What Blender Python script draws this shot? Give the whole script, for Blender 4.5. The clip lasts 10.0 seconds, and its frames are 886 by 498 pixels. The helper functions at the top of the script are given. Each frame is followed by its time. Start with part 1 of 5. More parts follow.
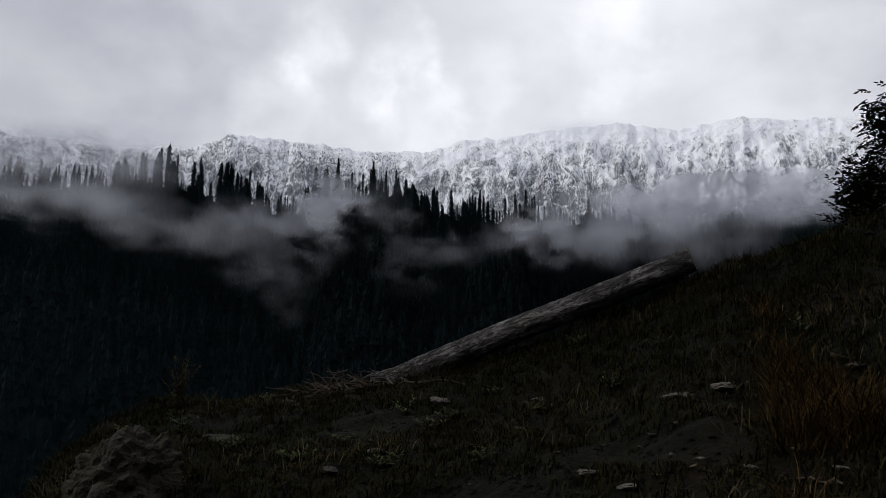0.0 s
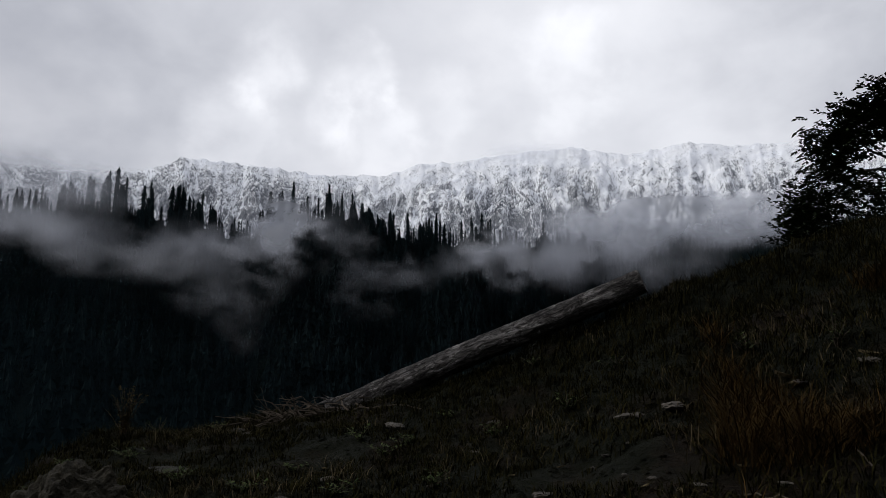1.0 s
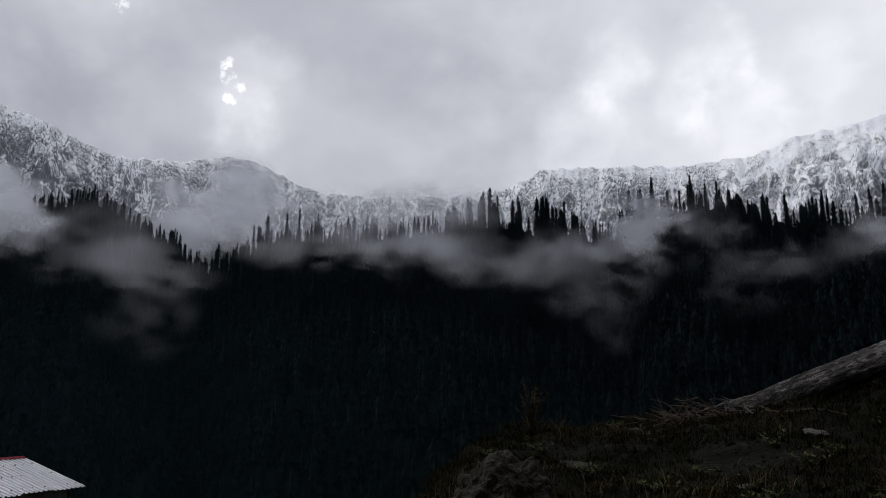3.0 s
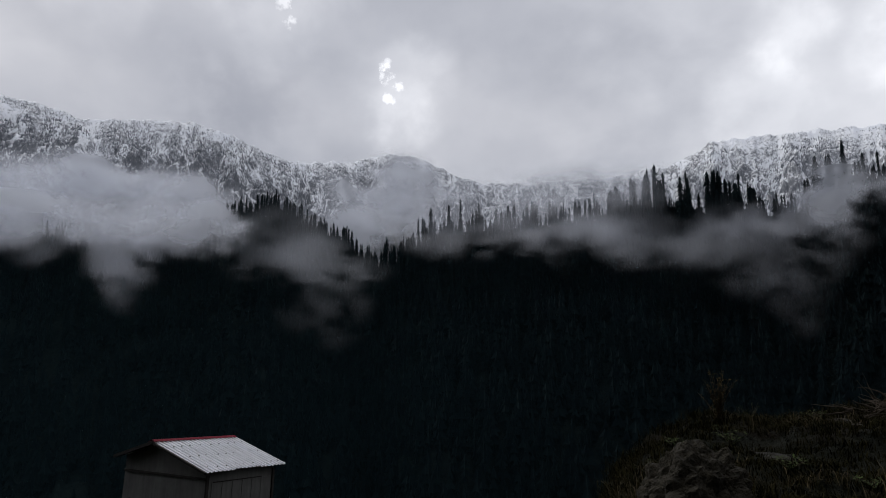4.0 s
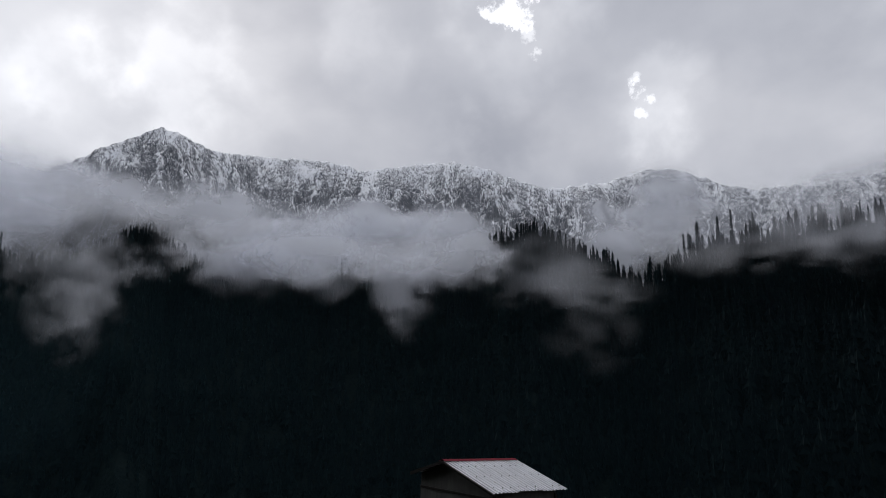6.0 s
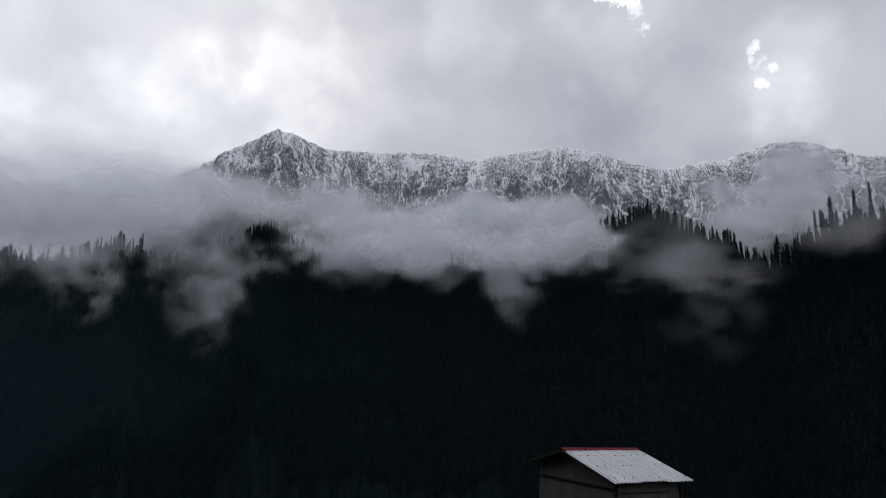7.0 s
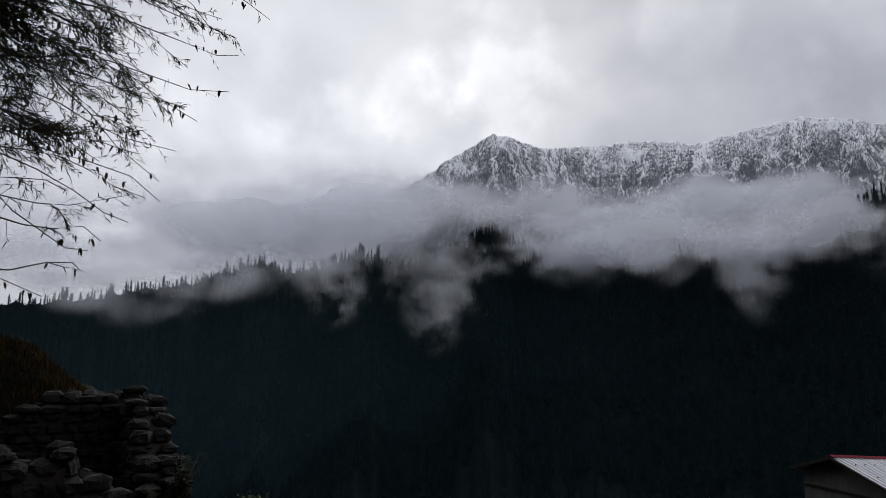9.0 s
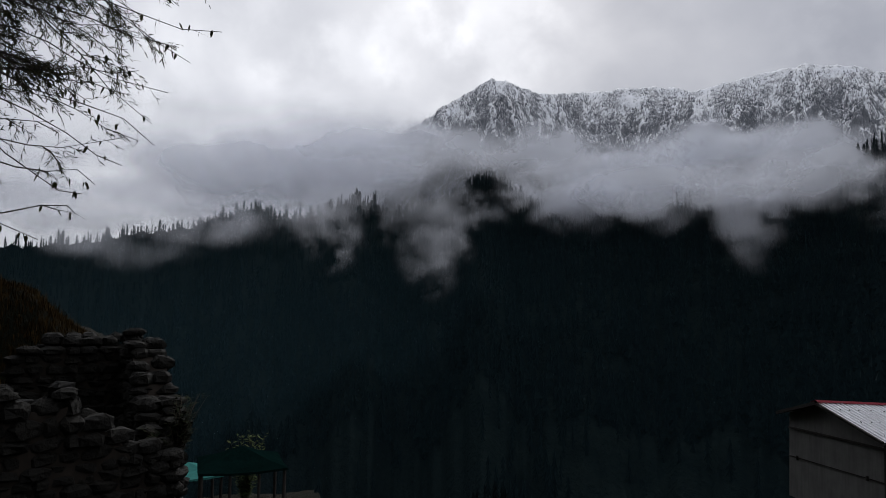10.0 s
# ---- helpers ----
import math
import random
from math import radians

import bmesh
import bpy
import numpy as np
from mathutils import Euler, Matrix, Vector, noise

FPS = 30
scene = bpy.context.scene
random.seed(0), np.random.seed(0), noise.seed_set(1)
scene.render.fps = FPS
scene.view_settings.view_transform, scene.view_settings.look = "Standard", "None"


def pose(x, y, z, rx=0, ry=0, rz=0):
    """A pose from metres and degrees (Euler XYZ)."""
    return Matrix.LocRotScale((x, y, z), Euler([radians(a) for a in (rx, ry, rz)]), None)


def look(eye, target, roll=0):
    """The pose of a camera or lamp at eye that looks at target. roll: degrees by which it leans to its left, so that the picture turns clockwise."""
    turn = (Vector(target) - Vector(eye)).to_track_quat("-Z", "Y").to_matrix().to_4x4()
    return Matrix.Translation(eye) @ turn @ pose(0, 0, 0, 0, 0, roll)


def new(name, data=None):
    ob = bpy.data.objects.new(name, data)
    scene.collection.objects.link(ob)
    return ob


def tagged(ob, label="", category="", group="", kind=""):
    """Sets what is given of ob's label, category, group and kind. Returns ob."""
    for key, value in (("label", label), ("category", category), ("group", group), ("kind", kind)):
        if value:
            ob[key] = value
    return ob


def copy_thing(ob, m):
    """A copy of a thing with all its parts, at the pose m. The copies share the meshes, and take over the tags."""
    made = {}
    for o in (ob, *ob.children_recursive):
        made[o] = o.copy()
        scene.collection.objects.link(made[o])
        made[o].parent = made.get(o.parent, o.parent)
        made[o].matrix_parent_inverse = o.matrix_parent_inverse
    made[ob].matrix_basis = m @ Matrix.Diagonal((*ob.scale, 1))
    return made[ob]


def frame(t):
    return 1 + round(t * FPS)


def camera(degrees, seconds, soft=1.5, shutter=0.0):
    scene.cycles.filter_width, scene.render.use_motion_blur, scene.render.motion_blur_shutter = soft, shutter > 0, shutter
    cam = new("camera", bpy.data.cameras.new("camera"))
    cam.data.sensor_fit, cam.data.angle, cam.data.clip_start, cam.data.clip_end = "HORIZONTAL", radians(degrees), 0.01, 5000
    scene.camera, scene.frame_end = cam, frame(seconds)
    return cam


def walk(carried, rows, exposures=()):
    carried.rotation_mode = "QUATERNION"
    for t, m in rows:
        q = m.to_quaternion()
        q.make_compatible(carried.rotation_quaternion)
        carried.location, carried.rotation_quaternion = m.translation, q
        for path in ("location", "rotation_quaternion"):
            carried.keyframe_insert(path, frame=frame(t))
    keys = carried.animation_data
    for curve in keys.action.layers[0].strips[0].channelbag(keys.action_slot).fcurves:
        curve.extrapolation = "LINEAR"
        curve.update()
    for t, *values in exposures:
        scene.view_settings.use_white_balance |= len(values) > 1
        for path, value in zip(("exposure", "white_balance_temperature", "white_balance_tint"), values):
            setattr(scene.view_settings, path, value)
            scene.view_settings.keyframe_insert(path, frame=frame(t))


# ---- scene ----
# The camera: held at arm's length, turning with the body on a hillside terrace.
cam = camera(66.96, 10.0, soft=0.55)
PATH = [
    (0, pose(-0.001, 0.500, 1.60, 98.678, -1.036, -0.032)),
    (0.5, pose(0.026, 0.499, 1.60, 100.545, -0.347, -2.996)),
    (1, pose(0.031, 0.499, 1.60, 100.717, -0.053, -3.614)),
    (1.5, pose(0.006, 0.500, 1.60, 99.948, -0.072, -0.706)),
    (2, pose(-0.062, 0.496, 1.60, 99.600, -0.001, 7.091)),
    (2.5, pose(-0.144, 0.479, 1.60, 99.633, -0.480, 16.629)),
    (3, pose(-0.229, 0.445, 1.60, 100.629, -0.234, 27.171)),
    (3.2, pose(-0.253, 0.431, 1.60, 100.553, -0.553, 30.264)),
    (4.3, pose(-0.350, 0.357, 1.60, 99.598, 0.036, 44.381)),
    (4.5, pose(-0.361, 0.346, 1.60, 99.857, -0.393, 46.188)),
    (5, pose(-0.391, 0.311, 1.60, 100.132, -0.614, 51.412)),
    (5.5, pose(-0.424, 0.264, 1.60, 101.409, -0.166, 58.042)),
    (7, pose(-0.478, 0.147, 1.60, 100.593, 0.096, 72.946)),
    (7.5, pose(-0.490, 0.099, 1.60, 101.119, 0.021, 78.634)),
    (8, pose(-0.496, 0.061, 1.60, 100.622, 0.163, 82.990)),
    (8.5, pose(-0.500, 0.018, 1.60, 100.710, 0.085, 87.986)),
    (9, pose(-0.500, -0.017, 1.60, 100.491, 0.174, 91.986)),
    (9.5, pose(-0.499, -0.033, 1.60, 99.286, -0.213, 93.698)),
    (10, pose(-0.500, -0.014, 1.60, 95.914, -0.271, 91.630)),
]
walk(cam, PATH)

# ---- world and sun: an overcast mountain sky, bright behind the ridges ----
EYE = 1.6


def polar(az, el=0.0):
    """The unit way towards an azimuth (degrees left of +y) and elevation."""
    a, e = radians(az), radians(el)
    return Vector((-math.sin(a) * math.cos(e), math.cos(a) * math.cos(e), math.sin(e)))


SUN_AZ, SUN_EL = 84.0, 33.0
world = bpy.data.worlds.new("overcast_sky")
scene.world = world
world.use_nodes = True


class Nodes:
    """A small helper to wire node trees."""

    def __init__(self, tree):
        self.tree = tree
        tree.nodes.clear()

    def add(self, kind, inputs=None, **props):
        n = self.tree.nodes.new(kind)
        for k, v in props.items():
            setattr(n, k, v)
        for k, v in (inputs or {}).items():
            self.put(n.inputs[k], v)
        return n

    def put(self, socket, v):
        if isinstance(v, bpy.types.NodeSocket):
            self.tree.links.new(v, socket)
        else:
            socket.default_value = v

    def math(self, op, a, b=0.0, c=0.0, clamp=False):
        n = self.add("ShaderNodeMath", {0: a, 1: b, 2: c}, operation=op, use_clamp=clamp)
        return n.outputs[0]

    def vmath(self, op, a, b=(0, 0, 0), out=0):
        n = self.add("ShaderNodeVectorMath", {0: a, 1: b}, operation=op)
        return n.outputs[out]

    def ramp(self, fac, stops, interp="LINEAR"):
        n = self.add("ShaderNodeValToRGB", {0: fac})
        n.color_ramp.interpolation = interp
        els = n.color_ramp.elements
        while len(els) < len(stops):
            els.new(0.5)
        for e, (p, c) in zip(els, stops):
            e.position = p
            e.color = (*c, 1) if len(c) == 3 else c
        return n.outputs[0]

    def noise(self, vec, scale, detail=4, rough=0.55, distort=0.0):
        n = self.add("ShaderNodeTexNoise", {"Vector": vec, "Scale": scale, "Detail": detail, "Roughness": rough, "Distortion": distort})
        return n.outputs[0]

    def maprange(self, v, a, b, c, d, smooth=False):
        n = self.add("ShaderNodeMapRange", {0: v, 1: a, 2: b, 3: c, 4: d})
        n.interpolation_type = "SMOOTHSTEP" if smooth else "LINEAR"
        return n.outputs[0]

    def mix(self, f, a, b, blend="MIX"):
        n = self.add("ShaderNodeMix", data_type="RGBA", blend_type=blend)
        self.put(n.inputs[0], f)
        self.put(n.inputs[6], a)
        self.put(n.inputs[7], b)
        return n.outputs[2]


def grey(v):
    return (v, v, v, 1.0)


w = Nodes(world.node_tree)
way = w.add("ShaderNodeTexCoord").outputs["Generated"]
sky = w.add("ShaderNodeTexSky", sky_type="NISHITA", sun_disc=False, sun_elevation=radians(SUN_EL), sun_rotation=radians(-SUN_AZ))
stretch = w.vmath("MULTIPLY", way, (1.0, 1.0, 1.5))
big = w.noise(w.vmath("ADD", stretch, (3.1, 0.4, 1.7)), 2.0, 4, 0.5, 0.2)
fine = w.noise(w.vmath("ADD", stretch, (0.3, 7.7, 2.9)), 6.0, 5, 0.5, 0.15)
cloud = w.math("ADD", w.math("MULTIPLY", big, 0.58), w.math("MULTIPLY", fine, 0.42))
base = w.ramp(cloud, [(0.34, (0.42, 0.435, 0.495)), (0.5, (0.51, 0.525, 0.585)), (0.66, (0.61, 0.62, 0.675))])
# thinner, brighter cloud in a few places
GAPS = [  # azimuth, elevation, half width, brightness
    (-6, 23, 36, 0.25), (-22, 20, 20, 0.13), (12.3, 24.9, 4.0, 0.14), (2.6, 20.3, 5, 0.10), (3.7, 25.3, 4.0, 0.12), (6.5, 21.5, 3, 0.09), (-3, 22.5, 5, 0.08), (-14.4, 25.4, 6, 0.11),
    (14.5, 19.5, 5, 0.10), (45.6, 22.6, 6, 0.13), (44.6, 20.0, 4, 0.11), (56.5, 30.5, 8, 0.12), (87, 24.2, 7, 0.16), (104, 23, 28, 0.24), (101.9, 18.6, 7, 0.12), (93.5, 22.4, 5, 0.12), (110, 20, 9, 0.10), (70, 28.7, 5, 0.1),
]
DARKER = [(53, 20, 11, 0.05), (32, 18.5, 12, 0.03), (64, 20, 11, 0.03)]  # heavier cloud
HOLES = [  # small torn openings in the cloud
    (57.6, 31.4, 1.8, 0.55), (56.2, 31.0, 1.5, 0.5), (55.6, 28.9, 0.8, 0.28), (54.9, 27.7, 0.7, 0.3), (46.3, 24.6, 0.6, 0.26), (46.1, 23.9, 0.9, 0.42), (45.5, 23.1, 0.7, 0.3), (45.9, 22.1, 0.6, 0.28),
]
torn = w.noise(way, 42, 5, 0.62)
shred = w.noise(way, 11, 5, 0.5, 0.12)
glow = 0.0
for az, el, half, bright in GAPS + HOLES + [(a, e, h, -b) for a, e, h, b in DARKER]:
    d = w.vmath("DOT_PRODUCT", way, polar(az, el), out=1)
    ragged, size = (torn, 7.0) if half < 2 else ((shred, 2.2) if half < 15 else (fine, 0.7))
    ragged = w.math("MULTIPLY", w.math("SUBTRACT", ragged, 0.5), size * (1 - math.cos(radians(half))))
    lobe = w.maprange(w.math("ADD", d, ragged), math.cos(radians(half)), 1.0, 0.0, bright, True)
    if 2 < half < 15:
        lobe = w.math("MULTIPLY", lobe, w.maprange(shred, 0.36, 0.62, 0.65, 1.3, True))
    glow = w.math("ADD", lobe, glow)
lit = w.mix(1.0, base, w.add("ShaderNodeCombineColor", {0: glow, 1: glow, 2: glow}).outputs[0], "ADD")
lift = w.add("ShaderNodeSeparateXYZ", {0: way}).outputs[2]
thick = w.maprange(lift, 0.5, 0.95, 1.0, 1.28, True)
clouds = w.mix(1.0, lit, w.add("ShaderNodeCombineColor", {0: thick, 1: thick, 2: thick}).outputs[0], "MULTIPLY")
bg = w.add("ShaderNodeBackground", {0: clouds, 1: 1.0})
bg_sky = w.add("ShaderNodeBackground", {0: sky.outputs[0], 1: 0.05})
both = w.add("ShaderNodeMixShader", {0: 0.06, 1: bg.outputs[0], 2: bg_sky.outputs[0]})
w.add("ShaderNodeOutputWorld", {0: both.outputs[0]})

sun_data = bpy.data.lights.new("sun", "SUN")
sun_data.energy, sun_data.angle, sun_data.color = 1.3, radians(18), (1.0, 0.985, 0.965)
sun = new("sun", sun_data)
sun.matrix_world = look(polar(SUN_AZ, SUN_EL) * 100, (0, 0, 0))
scene.view_settings.exposure = 0.0
scene.cycles.transparent_max_bounces = 64

# ---- materials ----


def material(name, make):
    m = bpy.data.materials.new(name)
    m.use_nodes = True
    n = Nodes(m.node_tree)
    surface, bump = make(n)
    n.add("ShaderNodeOutputMaterial", {0: surface})
    return m


def bsdf(n, color, rough=0.9, metal=0.0, normal=None, spec=0.3):
    p = n.add("ShaderNodeBsdfPrincipled", {"Base Color": color, "Roughness": rough, "Metallic": metal, "Specular IOR Level": spec})
    if normal is not None:
        n.put(p.inputs["Normal"], normal)
    return p.outputs[0]


def bumped(n, height, strength, distance):
    return n.add("ShaderNodeBump", {"Strength": strength, "Distance": distance, "Height": height}).outputs[0]


def make_soil(n):
    pos = n.add("ShaderNodeNewGeometry").outputs["Position"]
    patch = n.noise(pos, 0.55, 5, 0.6, 0.3)
    grain = n.noise(pos, 14, 6, 0.65)
    # both colours lie far below real soil and turf, with the bank's shade put in
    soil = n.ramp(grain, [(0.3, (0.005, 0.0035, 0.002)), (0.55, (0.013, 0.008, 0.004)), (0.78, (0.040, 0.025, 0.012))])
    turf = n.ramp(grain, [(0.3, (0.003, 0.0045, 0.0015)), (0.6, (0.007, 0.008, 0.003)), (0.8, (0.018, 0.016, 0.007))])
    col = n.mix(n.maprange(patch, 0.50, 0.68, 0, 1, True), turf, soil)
    height = n.math("ADD", grain, n.math("MULTIPLY", n.noise(pos, 60, 3, 0.6), 0.4))
    return bsdf(n, col, 0.95, 0, bumped(n, height, 1.0, 0.12), 0.1), None


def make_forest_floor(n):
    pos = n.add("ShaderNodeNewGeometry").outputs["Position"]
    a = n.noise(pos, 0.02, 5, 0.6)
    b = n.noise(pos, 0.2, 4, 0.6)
    # near black: the shade under the trees is put into this colour
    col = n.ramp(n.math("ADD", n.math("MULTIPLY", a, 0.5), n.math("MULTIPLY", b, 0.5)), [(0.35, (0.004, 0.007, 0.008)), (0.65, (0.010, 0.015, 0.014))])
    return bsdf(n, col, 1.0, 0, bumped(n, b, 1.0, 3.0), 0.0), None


def make_snow_rock(n):
    geo = n.add("ShaderNodeNewGeometry")
    pos = geo.outputs["Position"]
    xyz = n.add("ShaderNodeSeparateXYZ", {0: pos}).outputs
    up = n.add("ShaderNodeSeparateXYZ", {0: geo.outputs["Normal"]}).outputs[2]
    # metres along the contour and down the fall line of the long face
    turn = n.math("ARCTAN2", xyz[0], xyz[1])
    along = n.math("MULTIPLY", turn, 3000.0)
    bent = n.math("MULTIPLY", n.math("SUBTRACT", n.noise(pos, 0.009, 3, 0.5), 0.5), 90.0)
    face = lambda k: n.add("ShaderNodeCombineXYZ", {0: n.math("ADD", along, bent), 1: 0.0, 2: n.math("MULTIPLY", xyz[2], k)}).outputs[0]
    broad = n.noise(pos, 0.007, 4, 0.55)
    crag = n.noise(pos, 0.05, 7, 0.72, 0.2)
    streak = n.noise(face(0.35), 0.16, 5, 0.70, 0.1)
    speck = n.noise(face(0.8), 0.42, 3, 0.7, 0.1)
    bare = n.math("ADD", n.math("MULTIPLY", crag, 0.14), n.math("MULTIPLY", speck, 0.43))
    bare = n.math("ADD", bare, n.math("MULTIPLY", streak, 0.43))
    # narrow avalanche chutes filled with snow, and rock ribs between them
    chute = n.noise(face(0.20), 0.011, 5, 0.60, 0.7)
    chute = n.math("SUBTRACT", 1.0, n.math("ABSOLUTE", n.math("MULTIPLY", n.math("SUBTRACT", chute, 0.5), 22.0)), clamp=True)
    rib = n.noise(face(0.45), 0.045, 6, 0.65, 0.4)
    rib = n.math("SUBTRACT", 1.0, n.math("ABSOLUTE", n.math("MULTIPLY", n.math("SUBTRACT", rib, 0.5), 8.0)), clamp=True)
    bare = n.math("SUBTRACT", bare, n.math("MULTIPLY", chute, 0.11))
    bare = n.math("ADD", bare, n.math("MULTIPLY", rib, 0.03))
    bare = n.math("ADD", bare, n.math("MULTIPLY", n.math("SUBTRACT", broad, 0.5), 0.12))
    bare = n.math("SUBTRACT", bare, n.math("MULTIPLY", n.math("SUBTRACT", up, 0.75), 0.16))
    # less bare ground higher up, where more snow has fallen
    bare = n.math("SUBTRACT", bare, n.maprange(xyz[2], 500, 1050, -0.05, 0.035))
    bare = n.math("SUBTRACT", bare, n.maprange(xyz[0], -1500, 700, -0.015, 0.03))
    rock = n.ramp(speck, [(0.3, (0.055, 0.060, 0.072)), (0.7, (0.20, 0.21, 0.23))])
    snow = n.ramp(broad, [(0.3, (0.86, 0.88, 0.92)), (0.7, (0.93, 0.94, 0.95))])
    col = n.mix(n.maprange(bare, 0.46, 0.585, 0, 1, True), snow, rock)
    wooded = n.math("ADD", xyz[2], n.math("MULTIPLY", n.math("SUBTRACT", n.noise(pos, 0.008, 5, 0.6), 0.5), 220.0))
    wooded = n.math("SUBTRACT", wooded, n.maprange(xyz[0], -1900, -900, 200, 0))
    wooded = n.math("SUBTRACT", wooded, n.maprange(xyz[0], 200, 800, 0, 110))
    col = n.mix(n.maprange(wooded, 300, 370, 1, 0, True), col, (0.018, 0.022, 0.021, 1))
    return bsdf(n, col, 0.85, 0, bumped(n, n.math("ADD", crag, n.math("MULTIPLY", rib, 0.2)), 0.7, 6.0), 0.2), None


def leafy(dark, light, scale, rough=0.85):
    def make(n):
        geo = n.add("ShaderNodeNewGeometry")
        r = geo.outputs["Random Per Island"]
        k = n.noise(geo.outputs["Position"], scale, 3, 0.6)
        f = n.math("ADD", n.math("MULTIPLY", r, 0.5), n.math("MULTIPLY", k, 0.5))
        col = n.ramp(f, [(0.25, dark), (0.75, light)])
        return bsdf(n, col, rough, 0, None, 0.02), None
    return make


def make_frosted(n):
    geo = n.add("ShaderNodeNewGeometry")
    up = n.add("ShaderNodeSeparateXYZ", {0: geo.outputs["Normal"]}).outputs[2]
    k = n.math("MULTIPLY", geo.outputs["Random Per Island"], 0.3)
    f = n.maprange(n.math("ADD", up, k), 0.30, 1.15, 0.04, 0.50)
    col = n.mix(f, (0.080, 0.092, 0.108, 1), (0.70, 0.74, 0.80, 1))
    return bsdf(n, col, 0.9, 0, None, 0.1), None


def make_mist(n):
    tc = n.add("ShaderNodeTexCoord").outputs["Object"]
    pos = n.add("ShaderNodeNewGeometry").outputs["Position"]
    shade = n.add("ShaderNodeSeparateColor", {0: n.add("ShaderNodeObjectInfo").outputs["Color"]})
    # billows that keep about one size across the valley, whatever the distance
    far = n.vmath("NORMALIZE", pos)
    deep = n.math("MULTIPLY", n.vmath("LENGTH", pos, out=1), 0.00035)
    far = n.vmath("ADD", far, n.add("ShaderNodeCombineXYZ", {0: deep, 1: deep, 2: 0.0}).outputs[0])
    # far banks are calmer, near ones torn
    torn = n.math("SUBTRACT", 1.0, shade.outputs[1])
    far = n.vmath("MULTIPLY", far, n.add("ShaderNodeCombineXYZ", {0: shade.outputs[2], 1: shade.outputs[2], 2: shade.outputs[2]}).outputs[0])
    roll = n.noise(far, 17.0, 6, 0.58, 0.5)
    wisp = n.noise(n.vmath("ADD", far, (4.0, 2.0, 1.0)), 46.0, 4, 0.55, 0.8)
    # the bank's outline, bent and frayed, the small ones in smaller folds
    flat = n.vmath("MULTIPLY", tc, (1.0, 0.0, 1.0))
    bend = n.add("ShaderNodeTexNoise", {"Vector": n.vmath("ADD", far, (1.0, 5.0, 3.0)), "Scale": 11.0, "Detail": 2, "Roughness": 0.45}).outputs[1]
    bend = n.vmath("MULTIPLY", n.vmath("SUBTRACT", bend, (0.5, 0.5, 0.5)), (2.8, 0.0, 3.4))
    calm = n.math("MULTIPLY_ADD", torn, 0.75, 0.25)
    bend = n.vmath("MULTIPLY", bend, n.add("ShaderNodeCombineXYZ", {0: calm, 1: calm, 2: calm}).outputs[0])
    env = n.maprange(n.vmath("LENGTH", n.vmath("ADD", flat, bend), out=1), 1.15, 0.0, 0.0, 1.0, True)
    rim = n.maprange(n.vmath("LENGTH", flat, out=1), 1.0, 0.4, 0.0, 1.0, True)
    body = n.math("ADD", n.math("MULTIPLY", env, n.math("MULTIPLY_ADD", shade.outputs[0], 1.3, 1.25)), n.math("MULTIPLY", n.math("SUBTRACT", roll, 0.5), n.math("MULTIPLY", torn, 3.7)))
    body = n.math("ADD", body, n.math("MULTIPLY", n.math("SUBTRACT", wisp, 0.5), n.math("MULTIPLY", torn, 2.0)))
    a = n.math("MULTIPLY", n.maprange(body, 0.12, 1.4, 0.0, 1.0, True), rim)
    a = n.math("MULTIPLY", a, shade.outputs[0], clamp=True)
    white = (0.88, 0.905, 0.975, 1)
    puff = bumped(n, n.noise(far, 15.0, 1.5, 0.4, 0.4), n.math("MULTIPLY", torn, 0.5), 34.0)
    lit = n.add("ShaderNodeMixShader", {0: 0.4, 1: n.add("ShaderNodeBsdfDiffuse", {0: white, "Normal": puff}).outputs[0], 2: n.add("ShaderNodeBsdfTranslucent", {0: white}).outputs[0]})
    clear = n.add("ShaderNodeBsdfTransparent")
    return n.add("ShaderNodeMixShader", {0: a, 1: clear.outputs[0], 2: lit.outputs[0]}).outputs[0], None


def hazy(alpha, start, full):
    """Airlight put in as a see-through blue colour, thickest low down, setting in between two azimuths."""
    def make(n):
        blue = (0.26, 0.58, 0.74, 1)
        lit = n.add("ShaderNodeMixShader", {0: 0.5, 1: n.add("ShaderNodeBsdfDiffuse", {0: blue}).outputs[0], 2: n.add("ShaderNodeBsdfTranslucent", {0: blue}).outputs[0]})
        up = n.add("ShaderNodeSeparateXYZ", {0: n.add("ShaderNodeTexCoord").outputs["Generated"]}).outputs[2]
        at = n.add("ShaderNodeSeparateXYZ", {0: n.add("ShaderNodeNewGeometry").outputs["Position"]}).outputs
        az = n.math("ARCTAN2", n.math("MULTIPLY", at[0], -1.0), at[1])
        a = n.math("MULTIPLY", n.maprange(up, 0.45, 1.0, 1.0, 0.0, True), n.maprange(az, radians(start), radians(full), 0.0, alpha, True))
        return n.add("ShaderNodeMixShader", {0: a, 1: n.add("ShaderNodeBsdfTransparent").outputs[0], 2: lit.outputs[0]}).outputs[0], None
    return make


SOIL = material("soil_and_turf", make_soil)
FLOOR = material("forest_floor", make_forest_floor)
SNOW = material("snow_on_rock", make_snow_rock)
# needles coloured below their own tone, with the forest's self-shade included
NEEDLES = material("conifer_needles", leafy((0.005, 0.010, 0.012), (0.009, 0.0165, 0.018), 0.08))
FROSTED = material("frosted_conifer", make_frosted)
BARK = material("dark_bark", leafy((0.02, 0.016, 0.013), (0.05, 0.042, 0.035), 3.0))
MIST = material("mist", make_mist)
# blue airlight is put into the colour of these two sheets
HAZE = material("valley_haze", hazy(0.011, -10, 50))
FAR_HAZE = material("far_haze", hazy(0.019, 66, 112))

